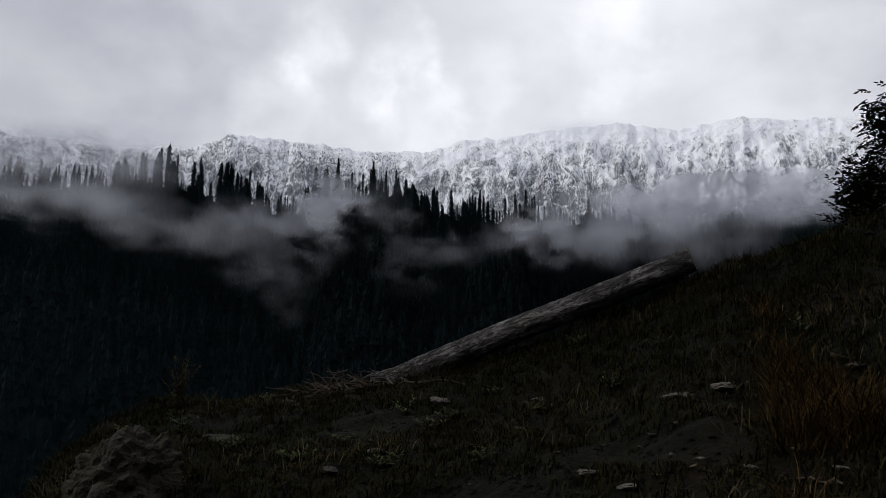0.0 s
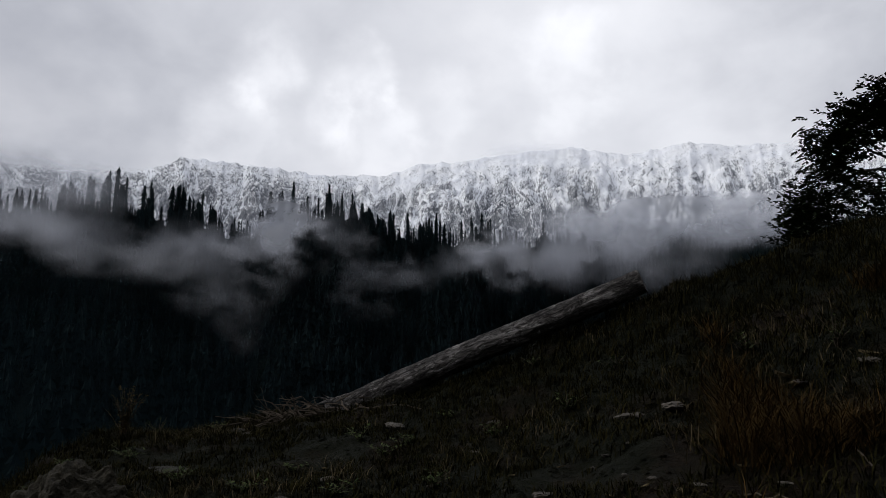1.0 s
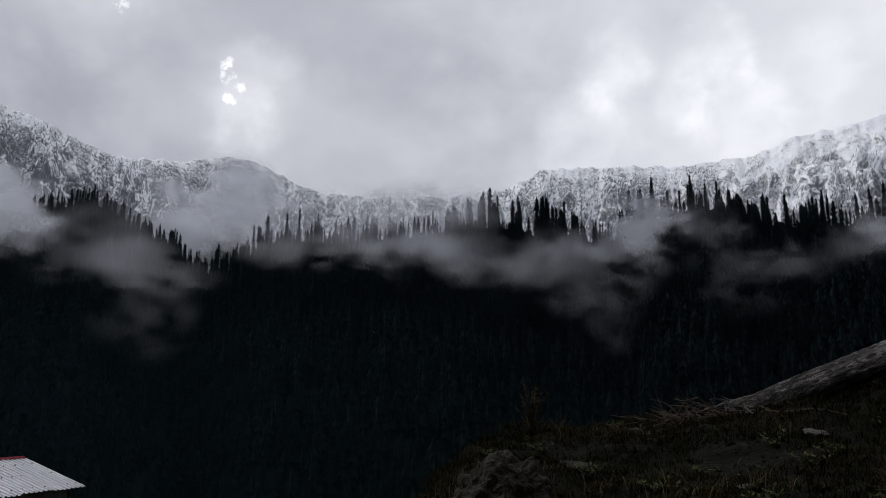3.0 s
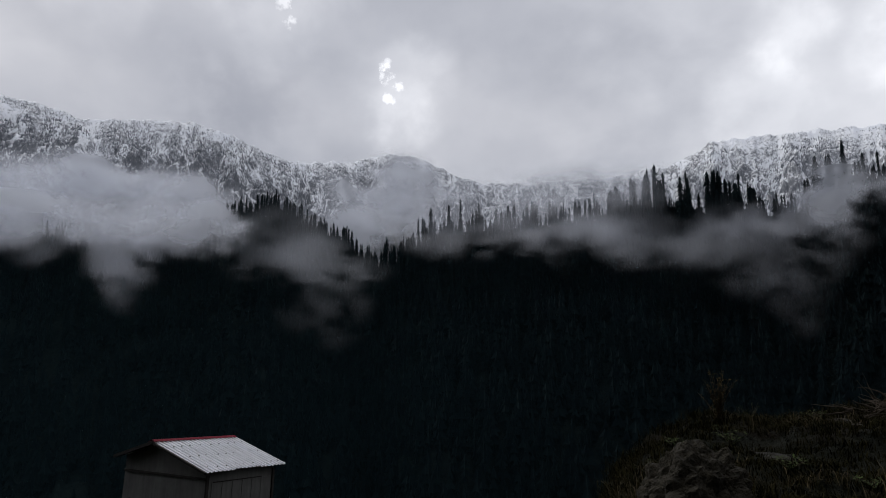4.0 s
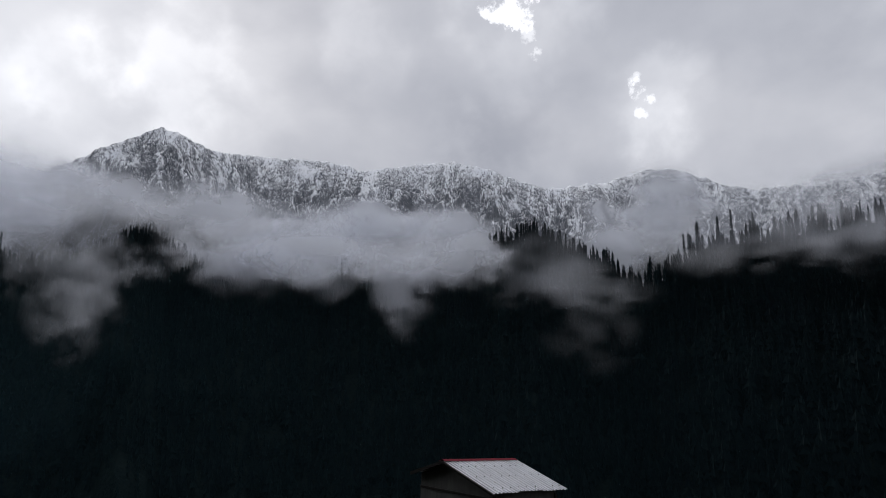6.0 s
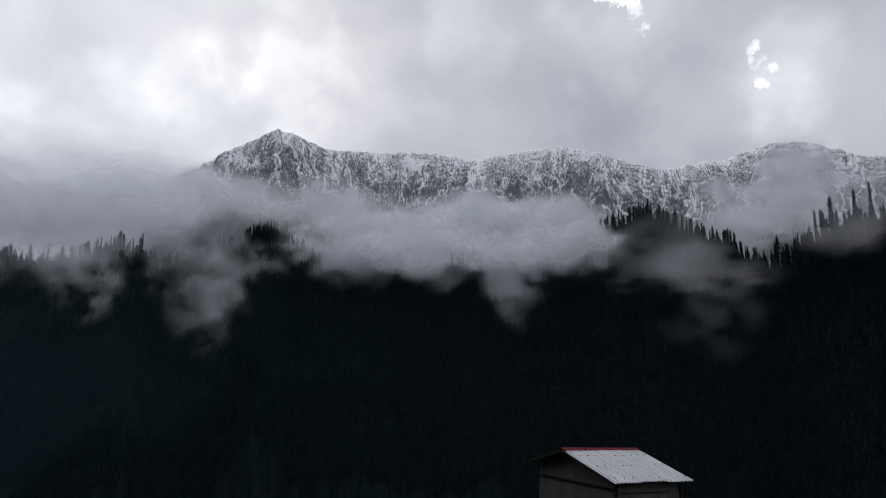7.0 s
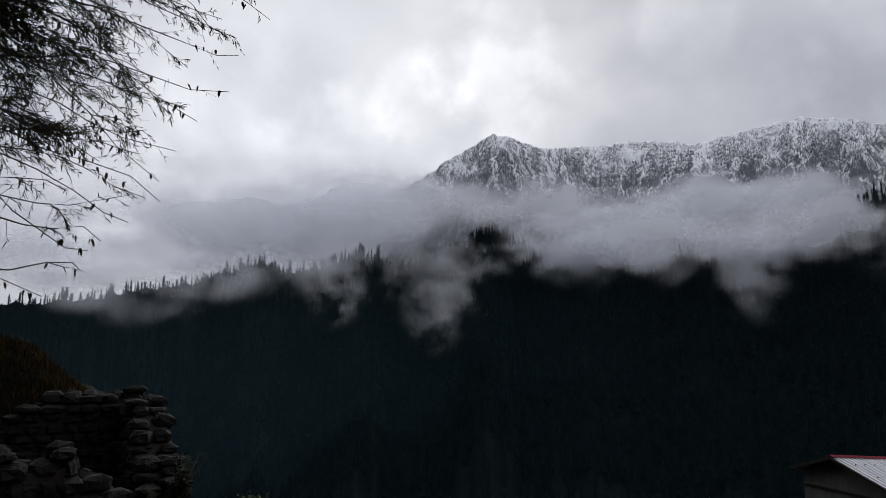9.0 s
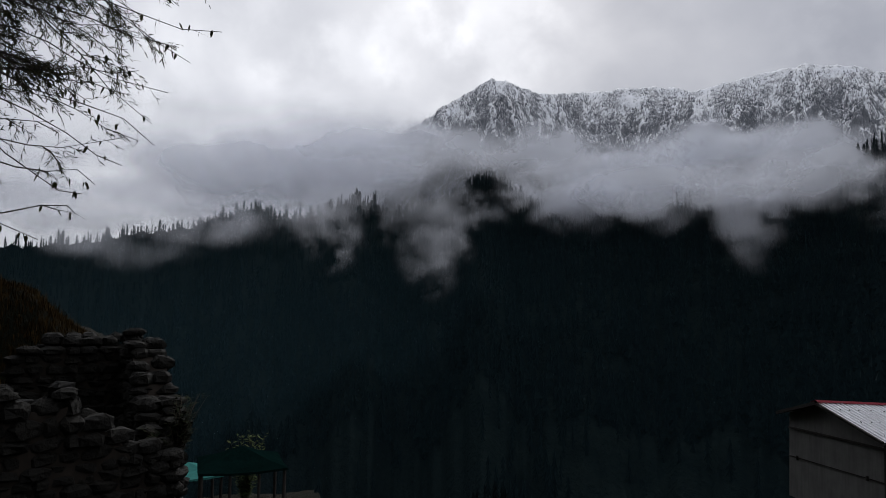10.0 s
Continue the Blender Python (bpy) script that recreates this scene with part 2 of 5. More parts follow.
# ---- the land ----
RNG = np.random.default_rng(7)
TABLE = RNG.random((256, 256))


def vnoise(x, y):
    """Smooth value noise, 0 to 1, on arrays."""
    xi, yi = np.floor(x).astype(int), np.floor(y).astype(int)
    u, v = x - xi, y - yi
    u, v = u * u * (3 - 2 * u), v * v * (3 - 2 * v)
    a, b = TABLE[xi & 255, yi & 255], TABLE[(xi + 1) & 255, yi & 255]
    c, d = TABLE[xi & 255, (yi + 1) & 255], TABLE[(xi + 1) & 255, (yi + 1) & 255]
    return (a * (1 - u) + b * u) * (1 - v) + (c * (1 - u) + d * u) * v


def fbm(x, y, octaves=5, ridged=False):
    total, amp, norm = 0.0, 1.0, 0.0
    for k in range(octaves):
        n = vnoise(x * 2 ** k + 17.3 * k, y * 2 ** k + 5.1 * k)
        total = total + amp * ((1 - np.abs(2 * n - 1)) if ridged else n)
        norm += amp
        amp *= 0.52
    return total / norm


def curve(pairs):
    a = np.array(pairs, float)
    return lambda az: np.interp(az, a[:, 0], a[:, 1])


def smooth(a, b, x):
    t = np.clip((x - a) / (b - a), 0, 1)
    return t * t * (3 - 2 * t)


TAN = lambda deg: np.tan(np.radians(deg))
# crests: azimuth against elevation, as seen from the terrace
SNOW_CREST = curve([(-90, 16), (-45, 17.2), (-31.6, 17.6), (-28.2, 17.8), (-24.6, 18.5), (-19.8, 18.1), (-15.2, 19.0), (-10.4, 18.8), (-6.5, 18.3),
                    (-1.5, 17.9), (1.2, 17.0), (7.4, 16.7), (12.8, 17.2), (18.6, 17.1), (21.9, 15.6), (26, 15.2), (33.5, 14.9), (38, 15.1), (40.5, 16.0),
                    (43.5, 17.4), (46.5, 17.4), (49.5, 16.7), (54.5, 16.5), (58.4, 18.0), (62.5, 19.0), (66.3, 18.6), (70.2, 18.1), (74, 18.7), (79, 18.8),
                    (83, 18.8), (85.5, 19.7), (87.5, 20.1), (90.9, 18.4), (92.8, 17.2), (95.8, 15.4), (97.5, 13.6), (99, 10.5), (101, 6), (106, 3.0), (150, 2)])
NEAR_SPUR = curve([(-100, 10), (-31, 11.0), (-24, 10.3), (-19.5, 9.6), (-14, 10.8), (-6.5, 11), (-0.6, 11.2), (2.4, 12.5), (5.4, 13.2), (8.8, 12.9), (12, 11.4),
                   (15, 11.1), (18, 12), (24.3, 12.5), (29.6, 11.8), (35, 11.2), (41.5, 10.8), (44.7, 8.9), (47.4, 6.6), (50.3, 4.9), (54, 2), (60, -4), (70, -14)])
MID_SPUR = curve([(40, 4), (46, 7.8), (49.4, 9.9), (52.9, 11.5), (55.8, 12.9), (58, 12.4), (61, 10.6), (65, 9.3), (70, 9.6), (74, 8.6), (79, 8.9), (82.7, 9.1), (85.4, 8.1), (87.5, 6.4), (89, 3), (94, -4), (105, -14)])
FAR_SPUR = curve([(70, 2), (80, 6.5), (84, 9.6), (86.4, 11.2), (87.6, 11.9), (88.9, 11.6), (91, 10.0), (92.1, 9.3), (96, 8.4), (97.5, 9.7), (100, 9.6), (103.7, 8), (107.5, 8.9),
                  (110.5, 8.2), (112.4, 7.3), (116.4, 6.5), (121, 5.5), (124, 5.0), (126, 4.5), (150, 3)])
SPURS = [(NEAR_SPUR, curve([(-100, 1350), (-26, 1250), (-18, 1000), (-12, 720), (-6, 650), (60, 640)]), 0.72), (MID_SPUR, curve([(40, 850), (90, 880)]), 0.50), (FAR_SPUR, curve([(80, 1080), (100, 1150), (126, 1500)]), 0.42)]
SNOW_R = curve([(-90, 3100), (80, 3100), (84, 2700), (130, 2600)])
NEAR_DIST = SPURS[0][1]
VALLEY = -190.0
# the near bank: where it breaks, and how high
BANK_EL = curve([(-180, 18), (-90, 17), (-60, 15), (-40, 11.8), (-33.7, 10.1), (-29.5, 8.7), (-25, 7.0), (-22, 6.5), (-20, 5.8), (-15, 3.5), (-10.3, 1.8), (-2, -0.8), (5.8, -2.3), (10.4, -2.7), (16.6, -4.0),
                 (22.1, -4.4), (25.5, -6.1), (27.9, -8), (29.5, -11.2), (33, -20)])
BANK_R = curve([(-180, 30), (-60, 12), (-33, 12), (-25, 11.2), (-20, 10.9), (-12, 11.6), (0, 12.8), (12, 14), (22, 13), (33, 10)])


def far_land(az, r):
    x, y = -r * np.sin(np.radians(az)), r * np.cos(np.radians(az))
    h = np.full(np.broadcast(az, r).shape, VALLEY) + 12 * fbm(x / 90, y / 90)
    for crest, dist, slope in SPURS:
        rc = dist(az)
        top = EYE + rc * TAN(crest(az)) + (fbm(az * 1.3 + 4, az * 0.5, 3) - 0.5) * rc * 0.022
        n = fbm(x / 120 + 9, y / 120, 5)
        side = np.where(r < rc, top - (rc - r) * slope, top - (r - rc) * 0.8)
        side = side + (n - 0.5) * 50 * smooth(0, 160, np.abs(rc - r)) + (fbm(x / 25, y / 25, 3) - 0.5) * 5
        h = np.maximum(h, side)
    rc = SNOW_R(az)
    top = EYE + rc * TAN(SNOW_CREST(az))
    top = top + (fbm(az * 1.1 + 50, az * 0.7 + 0.5, 6) - 0.5) * 22 + (fbm(az * 5.3 + 9, az * 2.9 + 4, 4) - 0.5) * 8
    u = (rc - r) / rc
    gully = fbm(az / 2.1 + 1.6 * fbm(x / 420, y / 420, 3), r / 900 + 3, 4, True)
    crag = fbm(x / 170, y / 170, 5, True)
    side = top - np.where(u > 0, u * rc * 0.60, -u * rc * 0.8)
    away = smooth(0.0, 0.16, np.abs(u))
    side = side + ((gully - 0.78) * 105 + (crag - 0.8) * 120) * away + (fbm(x / 48, y / 48, 6) - 0.5) * (26 + 40 * away)
    return np.maximum(h, np.where(r > 1250, side, -1e4))


def near_land(az, r):
    x, y = -r * np.sin(np.radians(az)), r * np.cos(np.radians(az))
    rough = (fbm(x / 2.2, y / 2.2, 5) - 0.5) * 0.5 + (fbm(x / 0.55 + 40, y / 0.55, 4) - 0.5) * 0.26
    # the bank on the near side
    rc = BANK_R(az)
    zc = EYE + rc * TAN(BANK_EL(az))
    u = r / rc
    rise = zc * np.minimum(u, 1) ** 2
    shelf = smooth(-12, -22, az)
    past = np.maximum(r - rc, 0)
    bank = rise + np.where(shelf > 0, shelf * 0.10 * np.minimum(past, 30), 0) - (1 - shelf) * 0.95 * past - shelf * 0.6 * np.maximum(past - 32, 0)
    # the lower terrace with the shed
    fall = smooth(3.5, 15, r)
    terrace = -np.interp(az, [65, 105], [4.4, 6.1]) * fall - 0.8 * np.maximum(r - np.interp(az, [50, 62, 66, 98, 102], [28, 28, 23, 23, 32]), 0)
    # the earth bank behind the ruined wall
    up = np.interp(az, [112, 114.5, 117.5, 119, 121.8, 124, 130], [0, 0.85, 1.75, 2.08, 2.65, 2.85, 3.3]) * smooth(9.6, 12.4, r)
    terrace = terrace * (1 - smooth(112, 118, az) * 0.85) + up + smooth(126, 150, az) * 0.12 * r - 0.4 * smooth(60, 90, r) * smooth(118, 130, az)
    left = smooth(29, 35, az)
    h = bank * (1 - left) + terrace * left
    # an unseen steep hill, added behind the view to shade the bank
    behind = np.maximum(smooth(62, 100, -az), smooth(138, 168, az))
    return h * (1 - behind) + behind * 1.2 * np.maximum(r - 3.0, 0) + rough * smooth(0.6, 4, r)


def land(az, r):
    near = near_land(az, r)
    # the added hill goes on rising out of view, cutting off sky light
    back = smooth(65, 110, -az) + smooth(135, 165, az)
    far = far_land(az, r) * (1 - back) + back * np.minimum(1.15 * r, 900)
    k = smooth(34, 120, r)
    low = np.maximum(np.minimum(near, 140), -90)
    return low * (1 - k) + far * k


def sheet(name, azs, rs, mat):
    """A piece of the land between the given azimuths and distances."""
    A, R = np.meshgrid(azs, rs, indexing="ij")
    H = land(A, R)
    v = np.stack([-R * np.sin(np.radians(A)), R * np.cos(np.radians(A)), H], -1).reshape(-1, 3)
    na, nr = len(azs), len(rs)
    i = np.arange((na - 1) * (nr - 1))
    a = (i // (nr - 1)) * nr + i % (nr - 1)
    f = np.stack([a, a + 1, a + nr + 1, a + nr], -1)[:, ::-1]
    return new(name, grid_mesh(name, v, f, mat))


def grid_mesh(name, v, f, mat, flat=False):
    me = bpy.data.meshes.new(name)
    f = np.asarray(f)
    k = f.shape[1]
    me.vertices.add(len(v))
    me.vertices.foreach_set("co", np.asarray(v, np.float32).ravel())
    me.loops.add(f.size)
    me.loops.foreach_set("vertex_index", f.astype(np.int32).ravel())
    me.polygons.add(len(f))
    me.polygons.foreach_set("loop_start", np.arange(0, f.size, k, dtype=np.int32))
    me.polygons.foreach_set("use_smooth", np.full(len(f), not flat))
    me.update(calc_edges=True)
    me.materials.append(mat)
    return me


SEEN = np.arange(-50, 134.01, 0.4)
ROUND = np.unique(np.round(np.concatenate([np.arange(-180, -50, 2), SEEN, np.arange(134, 180.1, 2)]), 3))
NEAR_R = np.concatenate([np.linspace(0.001, 0.8, 4), np.geomspace(1.2, 5, 20), np.linspace(5.07, 16, 160), np.geomspace(16.3, 34, 24), np.geomspace(36, 120, 14)])
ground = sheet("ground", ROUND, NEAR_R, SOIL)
tagged(ground, "rough dark hillside of bare soil and sparse turf", "ground", kind="structure")
wide = np.unique(np.round(np.concatenate([np.arange(-180, -50, 3), np.arange(-50, 134.01, 0.3), np.arange(134, 180.1, 3)]), 3))
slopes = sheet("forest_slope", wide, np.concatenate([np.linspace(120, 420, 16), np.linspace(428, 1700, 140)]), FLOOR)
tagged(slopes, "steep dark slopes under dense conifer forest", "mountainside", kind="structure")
mountain = sheet("snow_mountain", np.arange(-60, 140.01, 0.125), np.concatenate([np.linspace(1700, 3400, 165), np.linspace(3440, 4400, 10)]), SNOW)
tagged(mountain, "jagged mountain ridge dusted with fresh snow over dark rock", "mountain", kind="structure")
# far part of the added hill, never in view
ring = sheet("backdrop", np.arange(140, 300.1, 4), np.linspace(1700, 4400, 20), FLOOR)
tagged(ring, "unseen dark mountainside added behind the view to block sky light", "mountainside", kind="structure")


# ---- the woods ----
def conifer(seed, whorls, arms, slim=0.12, blunt=0.6):
    """Crown of a conifer of height 1: drooping whorls of uneven arms."""
    r = random.Random(seed)
    v, f = [], []
    for k in range(whorls):
        t = k / (whorls - 1) if whorls > 1 else 0
        z = 0.10 + 0.86 * t
        reach = slim * (1 - t) ** blunt * (0.7 + 0.5 * r.random()) * min(1.0, 0.5 + 2.2 * t) + 0.010
        droop = 0.045 + 0.04 * r.random()
        lift = 0.9 / whorls * 1.15
        c = len(v)
        v.append((0, 0, min(1.0, z + lift)))
        turn = r.random() * 6.28
        for j in range(2 * arms):
            a = turn + j * math.pi / arms
            q = reach * ((0.75 + 0.5 * r.random()) if j % 2 == 0 else 0.42)
            v.append((q * math.cos(a), q * math.sin(a), z - (droop * (0.6 + 0.8 * r.random()) if j % 2 == 0 else droop * 0.2)))
        for j in range(2 * arms):
            f.append((c, c + 1 + j, c + 1 + (j + 1) % (2 * arms)))
    return np.array(v), np.array(f)


def wood(name, protos, az, r, height, mat, label, category="forest"):
    """Many trees joined into one piece of stuff."""
    vs, fs, off = [], [], 0
    z = land(az, r)
    for i in range(len(az)):
        pv, pf = protos[i % len(protos)]
        h = height[i]
        a = 2.4 * i
        c, s = math.cos(a) * h, math.sin(a) * h
        x0, y0 = -r[i] * math.sin(math.radians(az[i])), r[i] * math.cos(math.radians(az[i]))
        vs.append(np.stack([pv[:, 0] * c - pv[:, 1] * s + x0, pv[:, 0] * s + pv[:, 1] * c + y0, pv[:, 2] * h + z[i] - 0.05 * h], -1))
        fs.append(pf + off)
        off += len(pv)
    ob = new(name, grid_mesh(name, np.concatenate(vs), np.concatenate(fs), mat, True))
    return tagged(ob, label, category, kind="stuff")


rough_protos = [conifer(s, 8, 5, 0.085 + 0.02 * (s % 3), 0.4) for s in range(6)]
spans = [(-48, 56, 0, 4400), (44, 90, 1, 2200), (80, 131, 2, 3000)]
for lo, hi, k, count in spans:
    crest, dist, slope = SPURS[k]
    az = RNG.uniform(lo, hi, count)
    rc = dist(az)
    r = rc - np.abs(RNG.exponential(0.17, count)) * rc + RNG.uniform(-24, -4, count)
    r = np.maximum(r, 330)
    top = EYE + rc * TAN(crest(az))
    keep = (top > -120)
    hgt = RNG.uniform(14, 28, count) * np.where(RNG.random(count) < 0.1, 1.3, 1.0)
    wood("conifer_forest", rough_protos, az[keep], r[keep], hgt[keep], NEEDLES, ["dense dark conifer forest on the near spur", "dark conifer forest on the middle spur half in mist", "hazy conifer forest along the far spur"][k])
count = 620
az = np.where(RNG.random(count) < 0.72, RNG.uniform(8, 46, count), RNG.uniform(-14, 8, count))
az = az[vnoise(az * 0.8 + 5, az * 0) * 0.6 + vnoise(az * 2.9, az * 0 + 9) * 0.4 > 0.44]
count = len(az)
r = NEAR_DIST(az) + RNG.uniform(-60, 2, count)
wood("conifer_forest", [conifer(s, 14, 7, 0.066 + 0.02 * (s % 3), 0.3) for s in range(40, 48)], az, r, RNG.uniform(14, 40, count) * np.interp(az, [22, 30], [1, 0.72]), NEEDLES, "clumped tall conifers along the crest of the near spur")
count = 900
az = RNG.uniform(-36, -12, count)
r = NEAR_DIST(az) - RNG.uniform(0, 1, count) ** 1.6 * 190
wood("conifer_forest", rough_protos, az, r, RNG.uniform(13, 25, count), NEEDLES, "dark conifer forest on the spur beyond the bank")
count = 7000
az = RNG.uniform(-40, 122, count)
r = np.interp(az, [-40, 50, 70, 122], [620, 620, 820, 1000]) * (1 - 0.46 * RNG.random(count) ** 0.8)
wood("conifer_forest", [conifer(s, 5, 4, 0.21) for s in range(20, 25)], az, r, RNG.uniform(13, 26, count), NEEDLES, "conifer forest covering the lower valley side, its shade put into the colour")
count = 150000
az = RNG.uniform(-40, 100, count)
u = RNG.beta(1.3, 1.1, count)
r = SNOW_R(az) * (1 - 0.012 - 0.42 * u)
patch = fbm(az / 2.6 + 3, r / 170, 4)
# avalanche chutes stay bare
lane = np.abs(fbm(az / 1.5 + 0.9 * fbm(az / 3 + 8, r / 260, 3) + 31, r / 1500 + 7, 3) - 0.5)
keep = (patch + 0.16 * u + 0.05 * smooth(4, 9, az) + 0.13 * smooth(40, 56, az) > 0.57) & (lane > 0.022 + 0.03 * (1 - u) * RNG.random(count))
# on the open face the trees end in tongues below the crags
tongue = 0.22 + 0.3 * vnoise(az * 0.55 + 20, az * 0) + 0.12 * vnoise(az * 1.9, az * 0 + 3)
keep = np.where(az < 3, (u > tongue) & (patch > 0.44) & (az < -3 + 6 * patch) & (lane > 0.02), keep)
wood("frosted_forest", [conifer(s, 2, 3, 0.15) for s in range(6)], az[keep], r[keep], RNG.uniform(8, 21, count)[keep], FROSTED, "scattered snow-dusted conifers on the mountain face")


def part(name, data, mat, parent, label=""):
    """Links a bmesh or a mesh as one part under a thing or a part."""
    if isinstance(data, bmesh.types.BMesh):
        me = bpy.data.meshes.new(name)
        data.to_mesh(me)
        data.free()
    else:
        me = data
    if mat is not None and not me.materials:
        me.materials.append(mat)
    ob = new(name, me)
    ob.parent = parent
    if label:
        ob["label"] = label
    return ob


def thing(name, at, label, category, group="", kind=""):
    ob = new(name)
    ob.empty_display_size = 0.2
    ob.matrix_basis = at if isinstance(at, Matrix) else Matrix.Translation(at)
    return tagged(ob, label, category, group, kind)


def spire(seed, slim):
    """A tall conifer of height 1 with a trunk, to be copied along the crest."""
    tree = thing("conifer", (0, 0, 0), "tall dark conifer standing along the forest crest", "tree", "conifers on the spur crest")
    v, f = conifer(seed, 20, 7, slim, 0.27)
    part("crown", grid_mesh("crown", v, f, NEEDLES, True), None, tree)
    bm = bmesh.new()
    bmesh.ops.create_cone(bm, cap_ends=True, segments=6, radius1=0.014, radius2=0.003, depth=1.0, matrix=Matrix.Translation((0, 0, 0.47)))
    part("trunk", bm, BARK, tree)
    return tree


spires = [spire(100 + k, 0.066 + 0.018 * (k % 3)) for k in range(5)]
made = 0
for k, (lo, hi, n) in enumerate([(-34, 47, 200), (48, 57, 26), (85, 124, 48)]):
    crest, dist, slope = SPURS[k]
    for i in range(n):
        a = RNG.uniform(lo, hi)
        while float(vnoise(np.array(a * 0.8 + 5), np.array(0.0)) * 0.6 + vnoise(np.array(a * 2.9), np.array(9.0)) * 0.4) < (0.40 if k == 0 else 0.3):
            a = RNG.uniform(lo, hi)
        d = float(dist(a)) + 3 - min(RNG.exponential(30), 150)
        x, y = -d * math.sin(radians(a)), d * math.cos(radians(a))
        z = float(land(np.array([a]), np.array([d]))[0])
        h = (RNG.uniform(24, 46) if k == 0 and 8 < a < 25 else RNG.uniform(16, 34) if k == 0 and a >= 25 else RNG.uniform(20, 40) if k == 0 else RNG.uniform(13, 25) if k == 1 else RNG.uniform(12, 27)) * (1.2 if RNG.random() < 0.15 else 1)
        fat = h * (RNG.uniform(1.7, 2.6) if k == 2 else RNG.uniform(0.85, 1.25))
        m = pose(x, y, z - 0.7, 0, 0, RNG.uniform(0, 360)) @ Matrix.Diagonal((fat, fat, h, 1))
        src = spires[made % 5]
        if made < 5:
            src.matrix_basis = m
        else:
            copy_thing(src, m).scale = (fat, fat, h)
        made += 1

EMERGING = [(33.9, 9.5), (33.0, 8.9), (29.5, 9.7), (30.7, 12.4), (27.6, 12.0), (3.1, 10.8), (4.8, 11.7), (-3.8, 9.5), (-13.2, 10.5), (-14.6, 10.0), (-19.7, 10.2), (-20.6, 9.7), (-21.3, 10.0), (33.9, 9.8), (32.8, 9.2), (29.5, 10.5), (38.0, 8.6), (34.1, 9.5), (29.6, 10.3), (38.2, 8.7), (33.0, 9.0), (68.2, 9.6), (73.9, 9.7)]
for k, (a, el) in enumerate(EMERGING):
    h = 30 + 9 * ((k * 7) % 5) / 4
    r = np.arange(330.0, 1300.0, 3.0)
    d = float(r[np.argmax(land(np.full(r.shape, a), r) + h > EYE + r * TAN(el))])
    x, y = -d * math.sin(radians(a)), d * math.cos(radians(a))
    z = float(land(np.array([a]), np.array([d]))[0])
    copy_thing(spires[k % 5], pose(x, y, z - 0.7, 0, 0, 70 * k)).scale = (h * 1.1, h * 1.1, h)

# ---- mist over the slopes ----
def slope_at(az, el):
    """How far off the land is met, going from eye height."""
    r = np.arange(300.0, 2600.0, 4.0)
    hit = np.nonzero(land(np.full(r.shape, az), r) > EYE + r * TAN(el))[0]
    return float(r[hit[0]]) if len(hit) else 2600.0


def mist(az, el, half_w, half_h, dist, opacity, layers=4):
    """One bank of mist: a few billowing sheets one behind another, by default lying just off the slope."""
    half_w, half_h = half_w * 1.75, half_h * 1.8
    if not dist:
        dist = min(slope_at(az + q * half_w, el - 0.5 * half_h) for q in (-0.6, 0, 0.6)) - 62
    n, m = 24, 8
    wide, thick = dist * math.tan(radians(half_w)), 30 + dist * 0.015
    vs, fs = [], []
    for k in range(layers):
        off = len(vs)
        y0 = (k - (layers - 1) / 2) * 0.36
        for i in range(n):
            for j in range(m + 1):
                a, q = 2 * math.pi * i / n, j / m
                round_valley = (dist - math.sqrt(dist ** 2 - (wide * q * math.cos(a)) ** 2)) / thick
                vs.append((q * math.cos(a), y0 - 0.4 * (1 - q * q) + 0.12 * math.sin(3 * a + k) * q - round_valley, q * math.sin(a)))
        for i in range(n):
            for j in range(m):
                a, b = off + i * (m + 1) + j, off + ((i + 1) % n) * (m + 1) + j
                fs.append((a, a + 1, b + 1, b))
    ob = new("mist_bank", grid_mesh("mist_bank", vs, fs, MIST))
    p = polar(az, 0) * dist
    h = EYE + dist * math.tan(radians(el))
    ob.matrix_basis = pose(p.x, p.y, h, 0, 0, az) @ Matrix.Diagonal((wide, thick, dist * math.tan(radians(half_h)), 1))
    ob.color = (1 - (1 - min(0.97, opacity)) ** (1 / layers), max(min(0.85, max(0.0, (dist - 900) / 800)), min(0.25, max(0.0, 1.5 * opacity - 0.85))), 1.0 + 1.2 * min(1, max(0, (8.0 - half_w) / 5.5)), 1)
    return tagged(ob, "pale grey bank of drifting mist over the forest", "mist", "mist banks", "stuff")


